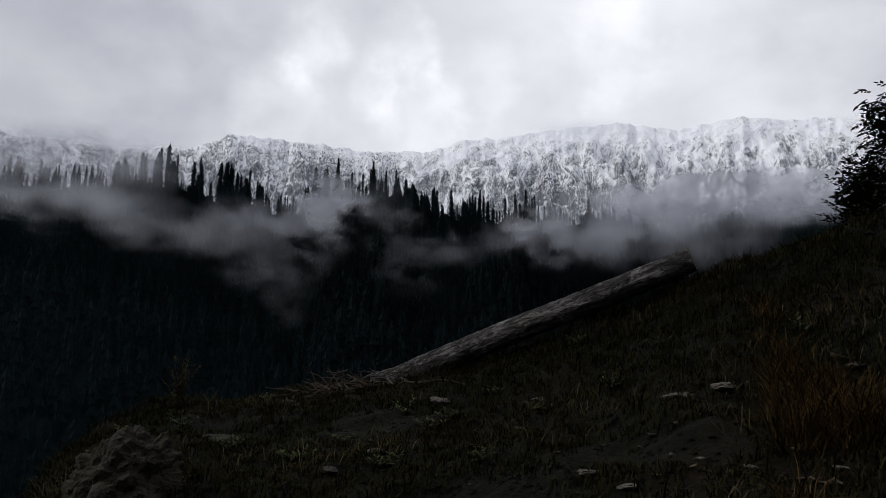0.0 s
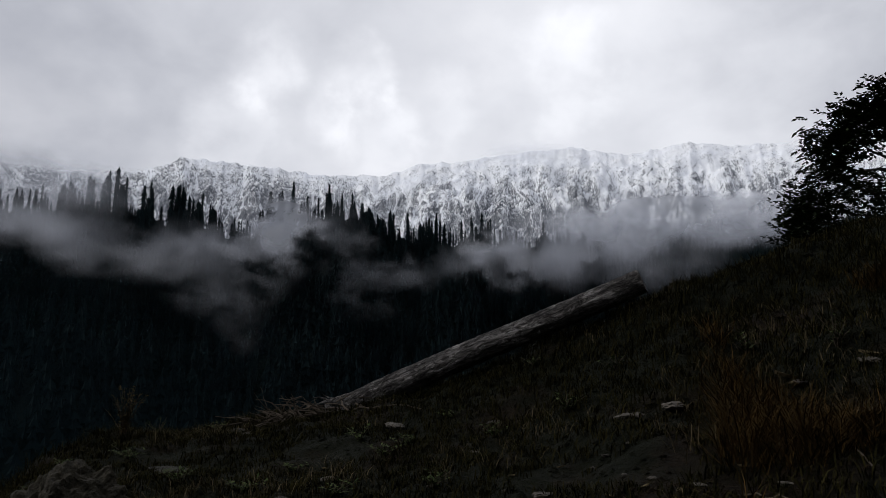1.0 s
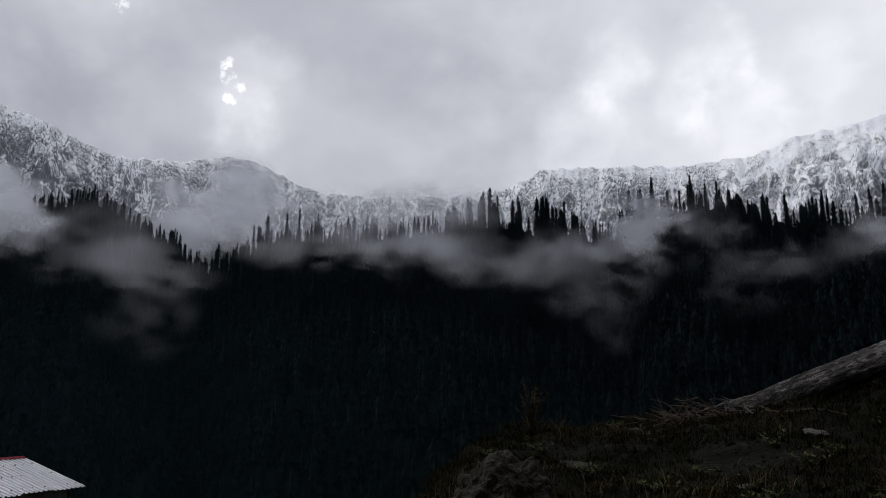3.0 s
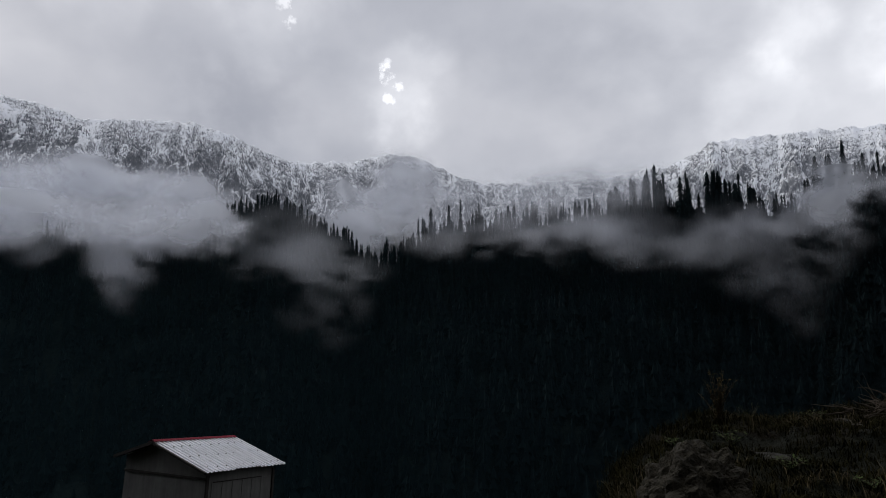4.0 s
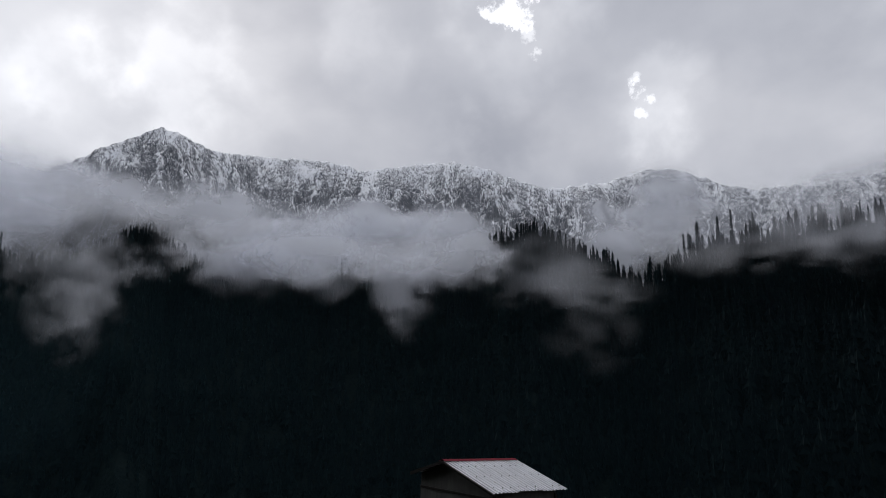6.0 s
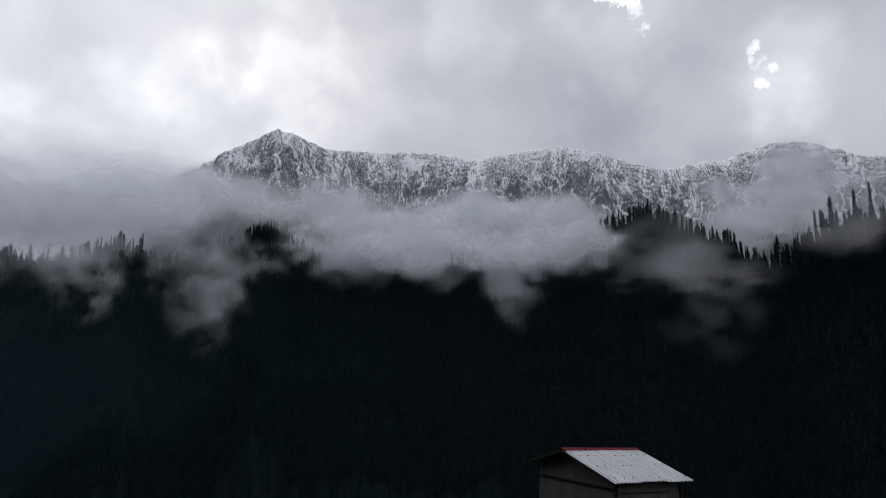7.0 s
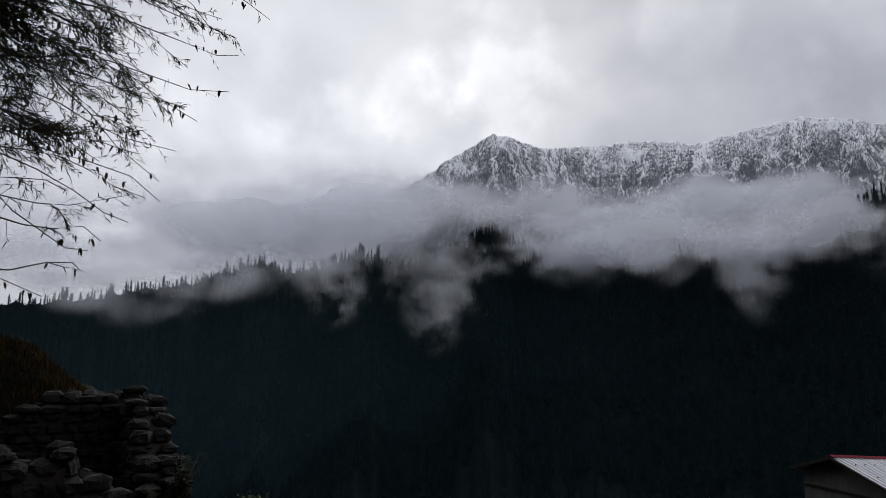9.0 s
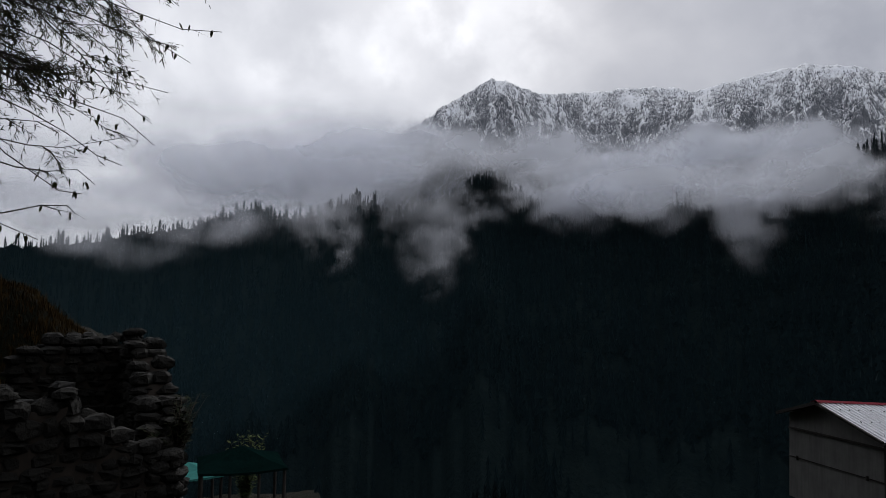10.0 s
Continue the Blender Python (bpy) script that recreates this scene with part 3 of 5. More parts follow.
MISTS = {  # azimuth, elevation, half width, half height, distance (0: on the slope), opacity
    "east": [(29.5, 13.6, 6.0, 1.7, 622, 0.50), (30.2, 13.0, 7.4, 2.3, 1100, 0.50), (25.5, 12.3, 4.5, 1.3, 606, 0.26), (36.5, 12.4, 5.0, 1.6, 604, 0.32), (32.1, 10.4, 5.0, 1.7, 0, 0.32), (21.4, 9.6, 8.1, 1.5, 0, 0.24), (10.0, 11.8, 2.8, 1.9, 0, 0.75), (13.4, 10.1, 3.9, 2.1, 0, 0.45), (14.6, 7.7, 3.7, 2.1, 0, 0.18), (13.5, 4.5, 2.3, 2.1, 0, 0.06), (4.8, 12.0, 2.2, 1.4, 0, 0.18), (3.0, 8.2, 2.9, 2.4, 0, 0.10), (-3.1, 8.8, 4.4, 1.2, 0, 0.19), (-8.2, 9.9, 2.4, 1.9, 0, 0.62), (-11.0, 8.8, 3.3, 1.3, 0, 0.26)],
    "bank": [(-15.5, 11.2, 5.5, 2.1, 640, 0.60), (-15.0, 9.6, 5.5, 1.9, 0, 0.18), (-21.3, 12.1, 7.3, 1.9, 930, 0.79), (-28.6, 12.2, 5.0, 1.6, 1000, 0.79), (-19.9, 9.2, 5.6, 1.8, 0, 0.17), (-22.6, 7.8, 2.5, 1.7, 0, 0.11), (-11.4, 18.6, 3.6, 0.6, 2900, 0.35)],
    "saddle": [(45.5, 13.3, 4.7, 2.9, 1050, 0.85), (48.7, 9.6, 3.7, 3.1, 940, 0.75), (42.5, 11.8, 3.4, 2.4, 800, 0.60), (39.1, 10.5, 4.6, 1.3, 0, 0.30), (32.5, 10.7, 5.1, 1.4, 0, 0.32), (54.7, 9.6, 4.6, 2.4, 0, 0.18), (52.5, 7.9, 4.6, 2.0, 0, 0.30), (51.0, 4.6, 2.9, 2.4, 0, 0.08), (28.0, 9.5, 5.3, 1.6, 0, 0.17), (20.8, 9.1, 4.4, 1.3, 0, 0.22)],
    "middle": [(77.3, 11.8, 8.0, 2.3, 1160, 0.88), (69.8, 12.2, 7.1, 2.5, 1050, 0.90), (63.3, 12.6, 4.1, 2.2, 950, 0.75), (72.9, 10.3, 8.0, 1.6, 0, 0.80), (79.0, 10.0, 5.0, 1.4, 0, 0.68), (66.0, 10.3, 4.0, 1.8, 0, 0.72), (67.0, 9.0, 2.8, 2.2, 0, 0.62), (74.5, 9.4, 3.0, 1.3, 0, 0.45), (66.6, 6.6, 1.5, 2.0, 0, 0.30), (61.5, 10.8, 3.2, 1.7, 0, 0.80), (72.5, 8.6, 2.2, 1.2, 0, 0.25), (79.5, 8.2, 2.4, 1.2, 0, 0.16)],
    "west": [(85.8, 14.0, 7.8, 2.0, 970, 0.72), (96.2, 14.1, 9.5, 2.1, 1590, 0.75), (107.0, 11.8, 8.1, 2.6, 1690, 0.80), (104.6, 16.2, 10.6, 1.9, 2300, 0.42), (101.0, 7.0, 2.0, 2.1, 0, 0.32), (103.8, 9.0, 2.4, 1.7, 0, 0.30), (91.3, 7.4, 2.0, 2.2, 0, 0.24), (92.6, 5.8, 1.6, 1.4, 0, 0.10), (91.5, 10.0, 2.8, 1.4, 0, 0.36), (95.5, 8.2, 2.2, 1.4, 0, 0.16), (92.7, 4.1, 1.8, 1.7, 0, 0.16), (89.4, 9.0, 2.4, 1.3, 0, 0.22), (81.2, 9.4, 2.6, 1.4, 0, 0.40), (85.0, 11.2, 2.0, 1.6, 0, 0.40), (110.4, 7.9, 3.2, 1.5, 0, 0.30)],
    "far": [(107.1, 12.3, 14.1, 2.6, 1790, 0.48), (118.5, 8.2, 10.2, 1.9, 1890, 0.59), (121.0, 6.1, 4.8, 1.1, 0, 0.45), (110.5, 7.8, 3.1, 1.6, 0, 0.33), (103.0, 11.5, 8.0, 3.0, 1490, 0.50), (100.1, 15.0, 6.8, 1.9, 2090, 0.51), (125.3, 9.7, 4.1, 2.4, 1990, 0.38), (116.3, 5.3, 3.6, 1.3, 0, 0.18), (91.7, 6.0, 2.7, 2.4, 0, 0.25), (97.3, 12.8, 4.0, 2.2, 1990, 0.90), (101.0, 11.4, 4.5, 2.0, 1390, 0.70), (107.5, 9.6, 9.0, 1.5, 2190, 0.85), (103.0, 9.4, 6.0, 1.3, 0, 0.32), (115.5, 6.9, 7.0, 1.1, 0, 0.30)],
}
for rows in MISTS.values():
    for row in rows:
        mist(*row)


def haze(lo, hi, dist, low, high, mat, label):
    """A faint blue sheet added across the valley, in place of hazy air."""
    n, m = 60, 6
    vs, fs = [], []
    for i in range(n + 1):
        a = polar(lo + (hi - lo) * i / n) * dist
        for j in range(m + 1):
            vs.append((a.x, a.y, low + (high - low) * j / m))
    for i in range(n):
        for j in range(m):
            k = i * (m + 1) + j
            fs.append((k, k + 1, k + m + 2, k + m + 1))
    return tagged(new("valley_haze", grid_mesh("valley_haze", vs, fs, mat)), label, "haze", kind="stuff")


haze(-58, 140, 330, -140, 110, HAZE, "thin blue sheet standing in for haze in the valley air")
haze(60, 140, 560, -160, 150, FAR_HAZE, "stronger blue sheet standing in for haze before the far spur")

# ---- more materials for the things ----


def make_old_wood(n):
    tc = n.add("ShaderNodeTexCoord").outputs["Object"]
    long = n.noise(n.vmath("MULTIPLY", tc, (16, 16, 2.4)), 1.0, 6, 0.7, 0.8)
    blot = n.noise(tc, 2.2, 4, 0.6)
    # checks and lifted bark
    check = n.noise(n.vmath("MULTIPLY", tc, (7.0, 7.0, 2.2)), 1.0, 4, 0.6, 2.2)
    check = n.math("SUBTRACT", 1.0, n.math("ABSOLUTE", n.math("MULTIPLY", n.math("SUBTRACT", check, 0.5), 16.0)), clamp=True)
    f = n.math("ADD", n.math("MULTIPLY", long, 0.6), n.math("MULTIPLY", blot, 0.4))
    col = n.ramp(f, [(0.38, (0.014, 0.012, 0.012)), (0.5, (0.10, 0.092, 0.087)), (0.62, (0.36, 0.34, 0.33))])
    col = n.mix(n.math("MULTIPLY", check, 0.85), col, (0.010, 0.008, 0.008, 1))
    height = n.math("SUBTRACT", long, n.math("MULTIPLY", check, 0.8))
    return bsdf(n, col, 0.85, 0, bumped(n, height, 1.0, 0.09), 0.2), None


def stony(dark, light, scale, depth=0.03):
    def make(n):
        tc = n.add("ShaderNodeTexCoord").outputs["Object"]
        rnd = n.add("ShaderNodeObjectInfo").outputs["Random"]
        a = n.noise(tc, scale, 6, 0.65, 0.2)
        b = n.noise(tc, scale * 5, 4, 0.6)
        f = n.math("ADD", n.math("ADD", n.math("MULTIPLY", a, 0.5), n.math("MULTIPLY", b, 0.25)), n.math("MULTIPLY", rnd, 0.3))
        col = n.ramp(f, [(0.35, dark), (0.95, light)])
        return bsdf(n, col, 0.9, 0, bumped(n, n.math("ADD", a, n.math("MULTIPLY", b, 0.5)), 0.8, depth), 0.25), None
    return make


def make_zinc(n):
    tc = n.add("ShaderNodeTexCoord").outputs["Object"]
    a = n.noise(n.vmath("MULTIPLY", tc, (6, 1.2, 1)), 1.0, 5, 0.6)
    rust = n.maprange(n.noise(tc, 2.6, 5, 0.7), 0.62, 0.78, 0, 0.5, True)
    col = n.mix(rust, n.ramp(a, [(0.3, (0.62, 0.62, 0.64)), (0.7, (0.82, 0.82, 0.85))]), (0.22, 0.13, 0.08, 1))
    return bsdf(n, col, 0.45, 0.15, None, 0.5), None


def painted(color, rough=0.6, spread=0.25, scale=3.0, spec=0.3):
    def make(n):
        tc = n.add("ShaderNodeTexCoord").outputs["Object"]
        a = n.noise(tc, scale, 5, 0.6)
        drip = n.noise(n.vmath("MULTIPLY", tc, (9, 9, 0.7)), 1.0, 4, 0.6)
        f = n.math("ADD", n.math("MULTIPLY", a, 0.5), n.math("MULTIPLY", drip, 0.5))
        lo = tuple(c * (1 - 2 * spread) for c in color)
        hi = tuple(min(1, c * (1 + spread)) for c in color)
        return bsdf(n, n.ramp(f, [(0.3, lo), (0.7, hi)]), rough, 0, bumped(n, a, 0.15, 0.004), spec), None
    return make


OLD_WOOD = material("weathered_grey_wood", make_old_wood)
CUT_WOOD = material("cut_wood", painted((0.045, 0.034, 0.026), 0.9, 0.3, 8))
TWIG = material("dry_twig", leafy((0.022, 0.017, 0.013), (0.14, 0.115, 0.09), 2.0))
BOULDER = material("lichened_boulder", stony((0.008, 0.007, 0.004), (0.075, 0.062, 0.036), 7.0, 0.12))
WALL_STONE = material("wall_stone", stony((0.003, 0.003, 0.0025), (0.024, 0.021, 0.015), 5.0, 0.08))
PALE_STONE = material("pale_stone", stony((0.02, 0.017, 0.014), (0.17, 0.15, 0.125), 6.0, 0.02))
# blades darkened like the soil, the bank's shade being in their colour
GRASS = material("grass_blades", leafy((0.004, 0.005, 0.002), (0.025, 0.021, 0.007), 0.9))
STRAW = material("dry_straw", leafy((0.02, 0.014, 0.007), (0.12, 0.095, 0.055), 1.5))
RUST_GRASS = material("russet_grass", leafy((0.009, 0.006, 0.002), (0.060, 0.036, 0.012), 0.8))
STRAW_LEAF = material("ochre_leaf", leafy((0.03, 0.022, 0.008), (0.13, 0.092, 0.032), 2.0))
HERB = material("herb_leaf", leafy((0.02, 0.03, 0.010), (0.08, 0.10, 0.04), 3.0))
LEAF = material("broad_leaf", leafy((0.012, 0.018, 0.010), (0.035, 0.045, 0.022), 1.5))
DARK_LEAF = material("shrub_leaf", leafy((0.006, 0.009, 0.004), (0.022, 0.026, 0.012), 1.5))
WILLOW_LEAF = material("willow_leaf", leafy((0.010, 0.012, 0.006), (0.045, 0.046, 0.020), 2.0))
WILLOW_BARK = material("willow_bark", leafy((0.018, 0.014, 0.012), (0.05, 0.04, 0.034), 4.0))
ZINC = material("zinc_sheet", make_zinc)
RED = material("red_ridge_paint", painted((0.18, 0.010, 0.024), 0.8, 0.25, 3.0, 0.1))
SHED_WALL = material("shed_board", painted((0.15, 0.148, 0.138), 0.7, 0.2, 2.0))
SHED_DARK = material("dark_timber", painted((0.035, 0.03, 0.026), 0.8))
TEAL = material("teal_canvas", painted((0.0025, 0.010, 0.009), 1.0, 0.3, 2.0, 0.0))
TEAL_PALE = material("pale_teal_canvas", painted((0.05, 0.20, 0.18), 1.0, 0.2, 2.0, 0.0))
MORTAR = material("earth_fill", painted((0.028, 0.022, 0.017), 1.0, 0.3, 6.0))


def ground_z(x, y):
    shape = near_land if math.hypot(x, y) < 34 else land
    return float(shape(np.array([math.degrees(math.atan2(-x, y))]), np.array([math.hypot(x, y)]))[0])


def on_ground(az, el, start=2.0):
    """Where the ground is met, going from eye height towards an azimuth and elevation."""
    d, e, step = polar(az, el), Vector((0, 0.5, EYE)), start
    while step < 60:
        p = e + d * step
        if p.z < ground_z(p.x, p.y):
            return Vector((p.x, p.y, ground_z(p.x, p.y)))
        step += 0.05
    return e + d * 12


def tube(bm, points, radii, sides=6):
    """A bent tapering rod through the points."""
    rings = []
    for i, p in enumerate(points):
        p = Vector(p)
        d = (Vector(points[min(i + 1, len(points) - 1)]) - Vector(points[max(i - 1, 0)])).normalized()
        u = d.orthogonal().normalized()
        v = d.cross(u)
        rings.append([bm.verts.new(p + (u * math.cos(a) + v * math.sin(a)) * radii[i]) for a in (2 * math.pi * k / sides for k in range(sides))])
    for a, b in zip(rings, rings[1:]):
        off = min(range(sides), key=lambda k: (b[k].co - a[0].co).length)
        for k in range(sides):
            bm.faces.new((a[k], a[(k + 1) % sides], b[(k + 1 + off) % sides], b[(k + off) % sides]))
    bm.faces.new(rings[0][::-1])
    bm.faces.new(rings[-1])
    return bm


def block(bm, lo, hi, bevel=0.0):
    c = [(a + b) / 2 for a, b in zip(lo, hi)]
    s = [b - a for a, b in zip(lo, hi)]
    got = bmesh.ops.create_cube(bm, size=1, matrix=Matrix.Translation(c) @ Matrix.Diagonal((*s, 1)))
    if bevel:
        edges = {e for v in got["verts"] for e in v.link_edges}
        bmesh.ops.bevel(bm, geom=list(edges), offset=bevel, segments=1, affect="EDGES")
    return bm


# ---- the fallen trunk ----
def fallen_trunk():
    foot, tip = Vector((-1.13, 12.66, 0.93)), Vector((3.66, 10.33, 3.04))
    way = tip - foot
    length = way.length
    m = Matrix.Translation(foot) @ way.to_track_quat("Z", "Y").to_matrix().to_4x4()
    log = thing("fallen_tree_trunk", m, "weathered grey barkless tree trunk lying propped on the bank", "log")
    seg, rings = 44, 220
    v, f = [], []
    for i in range(rings + 1):
        t = i / rings
        base = 0.235 * (1 - t) + 0.188 * t + 0.05 * max(0, 0.08 - t) / 0.08
        cx, cy = 0.05 * math.sin(3.0 * t + 0.5), 0.03 * math.sin(5 * t)
        for k in range(seg):
            a = 2 * math.pi * k / seg
            ca, sa = math.cos(a), math.sin(a)
            q = noise.noise((3 * ca, 3 * sa, t * 5)) * 0.06 + noise.noise((6 * ca, 6 * sa, t * 18)) * 0.05 + noise.noise((14 * ca, 14 * sa, t * 40)) * 0.03
            plate = noise.noise((5 * ca + 9, 5 * sa, t * 26))
            crack = -0.10 * max(0.0, 1 - abs(plate) * 9)
            chip = -0.30 * max(0, noise.noise((2 * ca + 4, 2 * sa, t * 11))) * (1 if t < 0.12 else 0.2)
            q = base * (1 + q + crack + chip)
            v.append((cx + q * math.cos(a), cy + q * math.sin(a), t * length))
    for i in range(rings):
        for k in range(seg):
            a, b = i * seg + k, i * seg + (k + 1) % seg
            f.append((a, b, b + seg, a + seg))
    part("stem", grid_mesh("stem", v, f, OLD_WOOD), None, log)
    for z, name, lab in ((0.0, "broken_end", "dark splintered broken end"), (length, "sawn_end", "dark sawn end")):
        bm = bmesh.new()
        rim = [bm.verts.new(Vector(v[(0 if z == 0 else rings * seg) + k])) for k in range(seg)]
        mid = bm.verts.new((0.03, 0, z + (0.10 if z == 0 else -0.01)))
        for k in range(seg):
            bm.faces.new((rim[k], rim[(k + 1) % seg], mid))
        part(name, bm, CUT_WOOD, log, lab)
    rnd = random.Random(3)
    for k in range(9):
        a = rnd.uniform(0, 6.28)
        z0 = rnd.uniform(0.02, 0.4)
        p = [Vector((0.18 * math.cos(a), 0.18 * math.sin(a), z0))]
        d = Vector((math.cos(a), math.sin(a), -rnd.uniform(0.4, 1.6))).normalized()
        for _ in range(4):
            d = (d + Vector((rnd.uniform(-.5, .5), rnd.uniform(-.5, .5), rnd.uniform(-.5, .3)))).normalized()
            p.append(p[-1] + d * rnd.uniform(0.07, 0.15))
        part("root", tube(bmesh.new(), p, [0.035, 0.028, 0.02, 0.013, 0.006], 7), OLD_WOOD, log)
    for k in range(3):
        z0, a = rnd.uniform(0.8, length - 0.5), rnd.uniform(0, 6.28)
        rad = 0.225 * (1 - z0 / length) + 0.115 * z0 / length
        o, d = Vector((0.9 * rad * math.cos(a), 0.9 * rad * math.sin(a), z0)), Vector((math.cos(a), math.sin(a), 0.5))
        part("branch_stub", tube(bmesh.new(), [o, o + d * 0.05, o + d * 0.085], [0.035, 0.028, 0.02], 8), OLD_WOOD, log)


fallen_trunk()


def brush_pile():
    c = on_ground(8.2, -3.1)
    pile = thing("brushwood_pile", (c.x, c.y, c.z), "tangled pile of dry twigs heaped at the trunk's end", "brushwood")
    rnd = random.Random(11)
    for k in range(110):
        p = Vector((rnd.gauss(0, 0.5), rnd.gauss(0, 0.25), 0))
        p.z = ground_z(c.x + p.x, c.y + p.y) - c.z + abs(rnd.gauss(0, 0.12))
        a = rnd.uniform(0, 6.28)
        d = Vector((math.cos(a), 0.5 * math.sin(a), rnd.uniform(-0.05, 0.35))).normalized()
        pts = [p]
        n = rnd.randint(4, 6)
        for _ in range(n):
            d = (d + Vector((rnd.uniform(-.35, .35), rnd.uniform(-.35, .35), rnd.uniform(-.35, .3)))).normalized()
            pts.append(pts[-1] + d * rnd.uniform(0.06, 0.14))
        r0 = rnd.uniform(0.008, 0.022)
        part("twig", tube(bmesh.new(), pts, [r0 * (1 - 0.75 * i / n) for i in range(n + 1)], 5), TWIG, pile)


brush_pile()


def stick(az, el, az2, el2, rad, label):
    a, b = on_ground(az, el), on_ground(az2, el2)
    s = thing("stick", a, label, "stick")
    pts = []
    for k in range(7):
        q = a.lerp(b, k / 6)
        q.z = max(q.z, ground_z(q.x, q.y)) + 0.02 + 0.015 * math.sin(k * 1.9)
        pts.append(q - a)
    part("rod", tube(bmesh.new(), pts, [rad * (1 - 0.08 * k) for k in range(7)], 6), TWIG, s)


stick(4.0, -3.0, -2.0, -2.9, 0.018, "long thin pale stick lying below the trunk")
stick(-35.5, -6.5, -32.5, -3.0, 0.008, "thin dry stalk leaning in the grass")
stick(-30, -9.3, -27, -9.0, 0.010, "short broken stick on the bare soil")


# ---- boulder and stones ----
def lump(seed, size, squash, detail=3, rugged=0.28):
    bm = bmesh.new()
    bmesh.ops.create_icosphere(bm, subdivisions=detail, radius=1)
    for v in bm.verts:
        p = v.co * 1.3 + Vector((seed * 3.7, seed * 1.3, 0))
        n = noise.noise(p) * rugged + noise.noise(p * 2.7) * rugged * 0.5 + noise.noise(p * 7) * rugged * 0.2
        c = (noise.voronoi(p * 1.9)[0][1] - noise.voronoi(p * 1.9)[0][0]) * rugged * 0.7 - 0.1
        c += noise.noise(p * 16) * rugged * 0.10
        q = v.co * (1 + n + c)
        v.co = (q.x * size * squash[0], q.y * size * squash[1], q.z * size * squash[2])
    for face in bm.faces:
        face.smooth = False
    return bm


def boulder():
    c = on_ground(24.3, -10.2)
    ob = part("boulder", lump(3.4, 0.66, (0.80, 0.85, 1.0), 6, 0.30), BOULDER, None)
    ob.matrix_basis = pose(c.x, c.y - 0.05, c.z - 0.12, 6, 24, 50)
    tagged(ob, "large rough lichened boulder half sunk in the bank", "boulder")
    c = on_ground(18.0, -7.2)
    ob = part("boulder", lump(5.1, 0.38, (1.5, 0.9, 0.30), 4, 0.3), BOULDER, None)
    ob.matrix_basis = pose(c.x, c.y, c.z - 0.05, 0, 0, -10)
    tagged(ob, "low flat brown boulder sunk beside the larger one", "boulder")


boulder()
STONES = [  # azimuth, elevation, size
    (12.6, -4.5, 0.15), (11.9, -4.7, 0.10), (-22.3, -2.6, 0.16), (-19.0, -3.4, 0.17), (-8.0, -3.9, 0.10), (5.5, -8.2, 0.09), (-31.4, -0.7, 0.09),
    (-36, 1.0, 0.12), (0.2, -4.2, 0.17), (-24.0, -8.2, 0.06), (-30, -7.8, 0.07), (-12, -9.6, 0.12), (-20.5, -8.0, 0.05), (-15, -10.6, 0.08),
    (-3, -9.0, 0.06), (-26.5, -5.0, 0.05), (-33, -4.8, 0.06), (9, -9.8, 0.10), (-6.5, -6.3, 0.06), (-17, -6.3, 0.05),
]
for i, (az, el, size) in enumerate(STONES):
    c = on_ground(az, el)
    ob = part("stone", lump(i * 1.9 + 0.4, size * 0.8, (1.2, 0.9, 0.36), 3, 0.36), PALE_STONE, None)
    ob.matrix_basis = pose(c.x, c.y, c.z + size * 0.1, 0, 8, 40 * i)
    tagged(ob, "pale angular stone lying in the turf", "stone", "stones on the bank")
rs = random.Random(5)
for i in range(26):
    az, el = rs.uniform(-38, 24), rs.uniform(-11, -4)
    c = on_ground(az, el)
    s = rs.uniform(0.012, 0.03)
    ob = part("stone", lump(i * 2.3 + 9, s, (1.3, 1, 0.5), 2, 0.3), PALE_STONE, None)
    ob.matrix_basis = pose(c.x, c.y, c.z + s * 0.1, 0, 5, 33 * i)
    tagged(ob, "small pale stone on the soil", "stone", "stones on the bank")


# ---- grass ----
def blades(name, spots, length, width, per, mat, label, seed, lean=0.6, category="grass"):
    """Tufts of bent blades, as one piece of stuff."""
    rg = np.random.default_rng(seed)
    vs, fs = [], []
    for x, y, z, k in spots:
        for _ in range(per):
            a = rg.uniform(0, 6.283)
            L = length * k * rg.uniform(0.5, 1.3)
            out = lean * rg.uniform(0.2, 1.3) * L
            w = width * rg.uniform(0.6, 1.3)
            bx, by = x + rg.normal(0, 0.05 * k), y + rg.normal(0, 0.05 * k)
            ca, sa = math.cos(a), math.sin(a)
            px, py = -sa * w, ca * w
            o = len(vs)
            drop = rg.uniform(-0.15, 0.35) * L
            vs += [(bx - px, by - py, z - 0.02), (bx + px, by + py, z - 0.02),
                   (bx + ca * out * 0.4 + px * 0.8, by + sa * out * 0.4 + py * 0.8, z + L * 0.62), (bx + ca * out * 0.4 - px * 0.8, by + sa * out * 0.4 - py * 0.8, z + L * 0.62),
                   (bx + ca * out, by + sa * out, z + L - drop)]
            fs += [(o, o + 1, o + 2), (o, o + 2, o + 3), (o + 3, o + 2, o + 4)]
    ob = new(name, grid_mesh(name, vs, fs, mat, True))
    return tagged(ob, label, category, kind="stuff")


def scatter(n, lo, hi, rlo, rhi, seed, pick, grow=(0.5, 1.2)):
    rg = np.random.default_rng(seed)
    az = rg.uniform(lo, hi, n)
    r = np.sqrt(rg.uniform(rlo ** 2, rhi ** 2, n))
    z = land(az, r)
    x, y = -r * np.sin(np.radians(az)), r * np.cos(np.radians(az))
    patch = fbm(x / 1.6 + seed, y / 1.6, 3)
    keep = pick(patch, az, r)
    k = rg.uniform(*grow, n)
    return np.stack([x, y, z, k], -1)[keep].tolist()


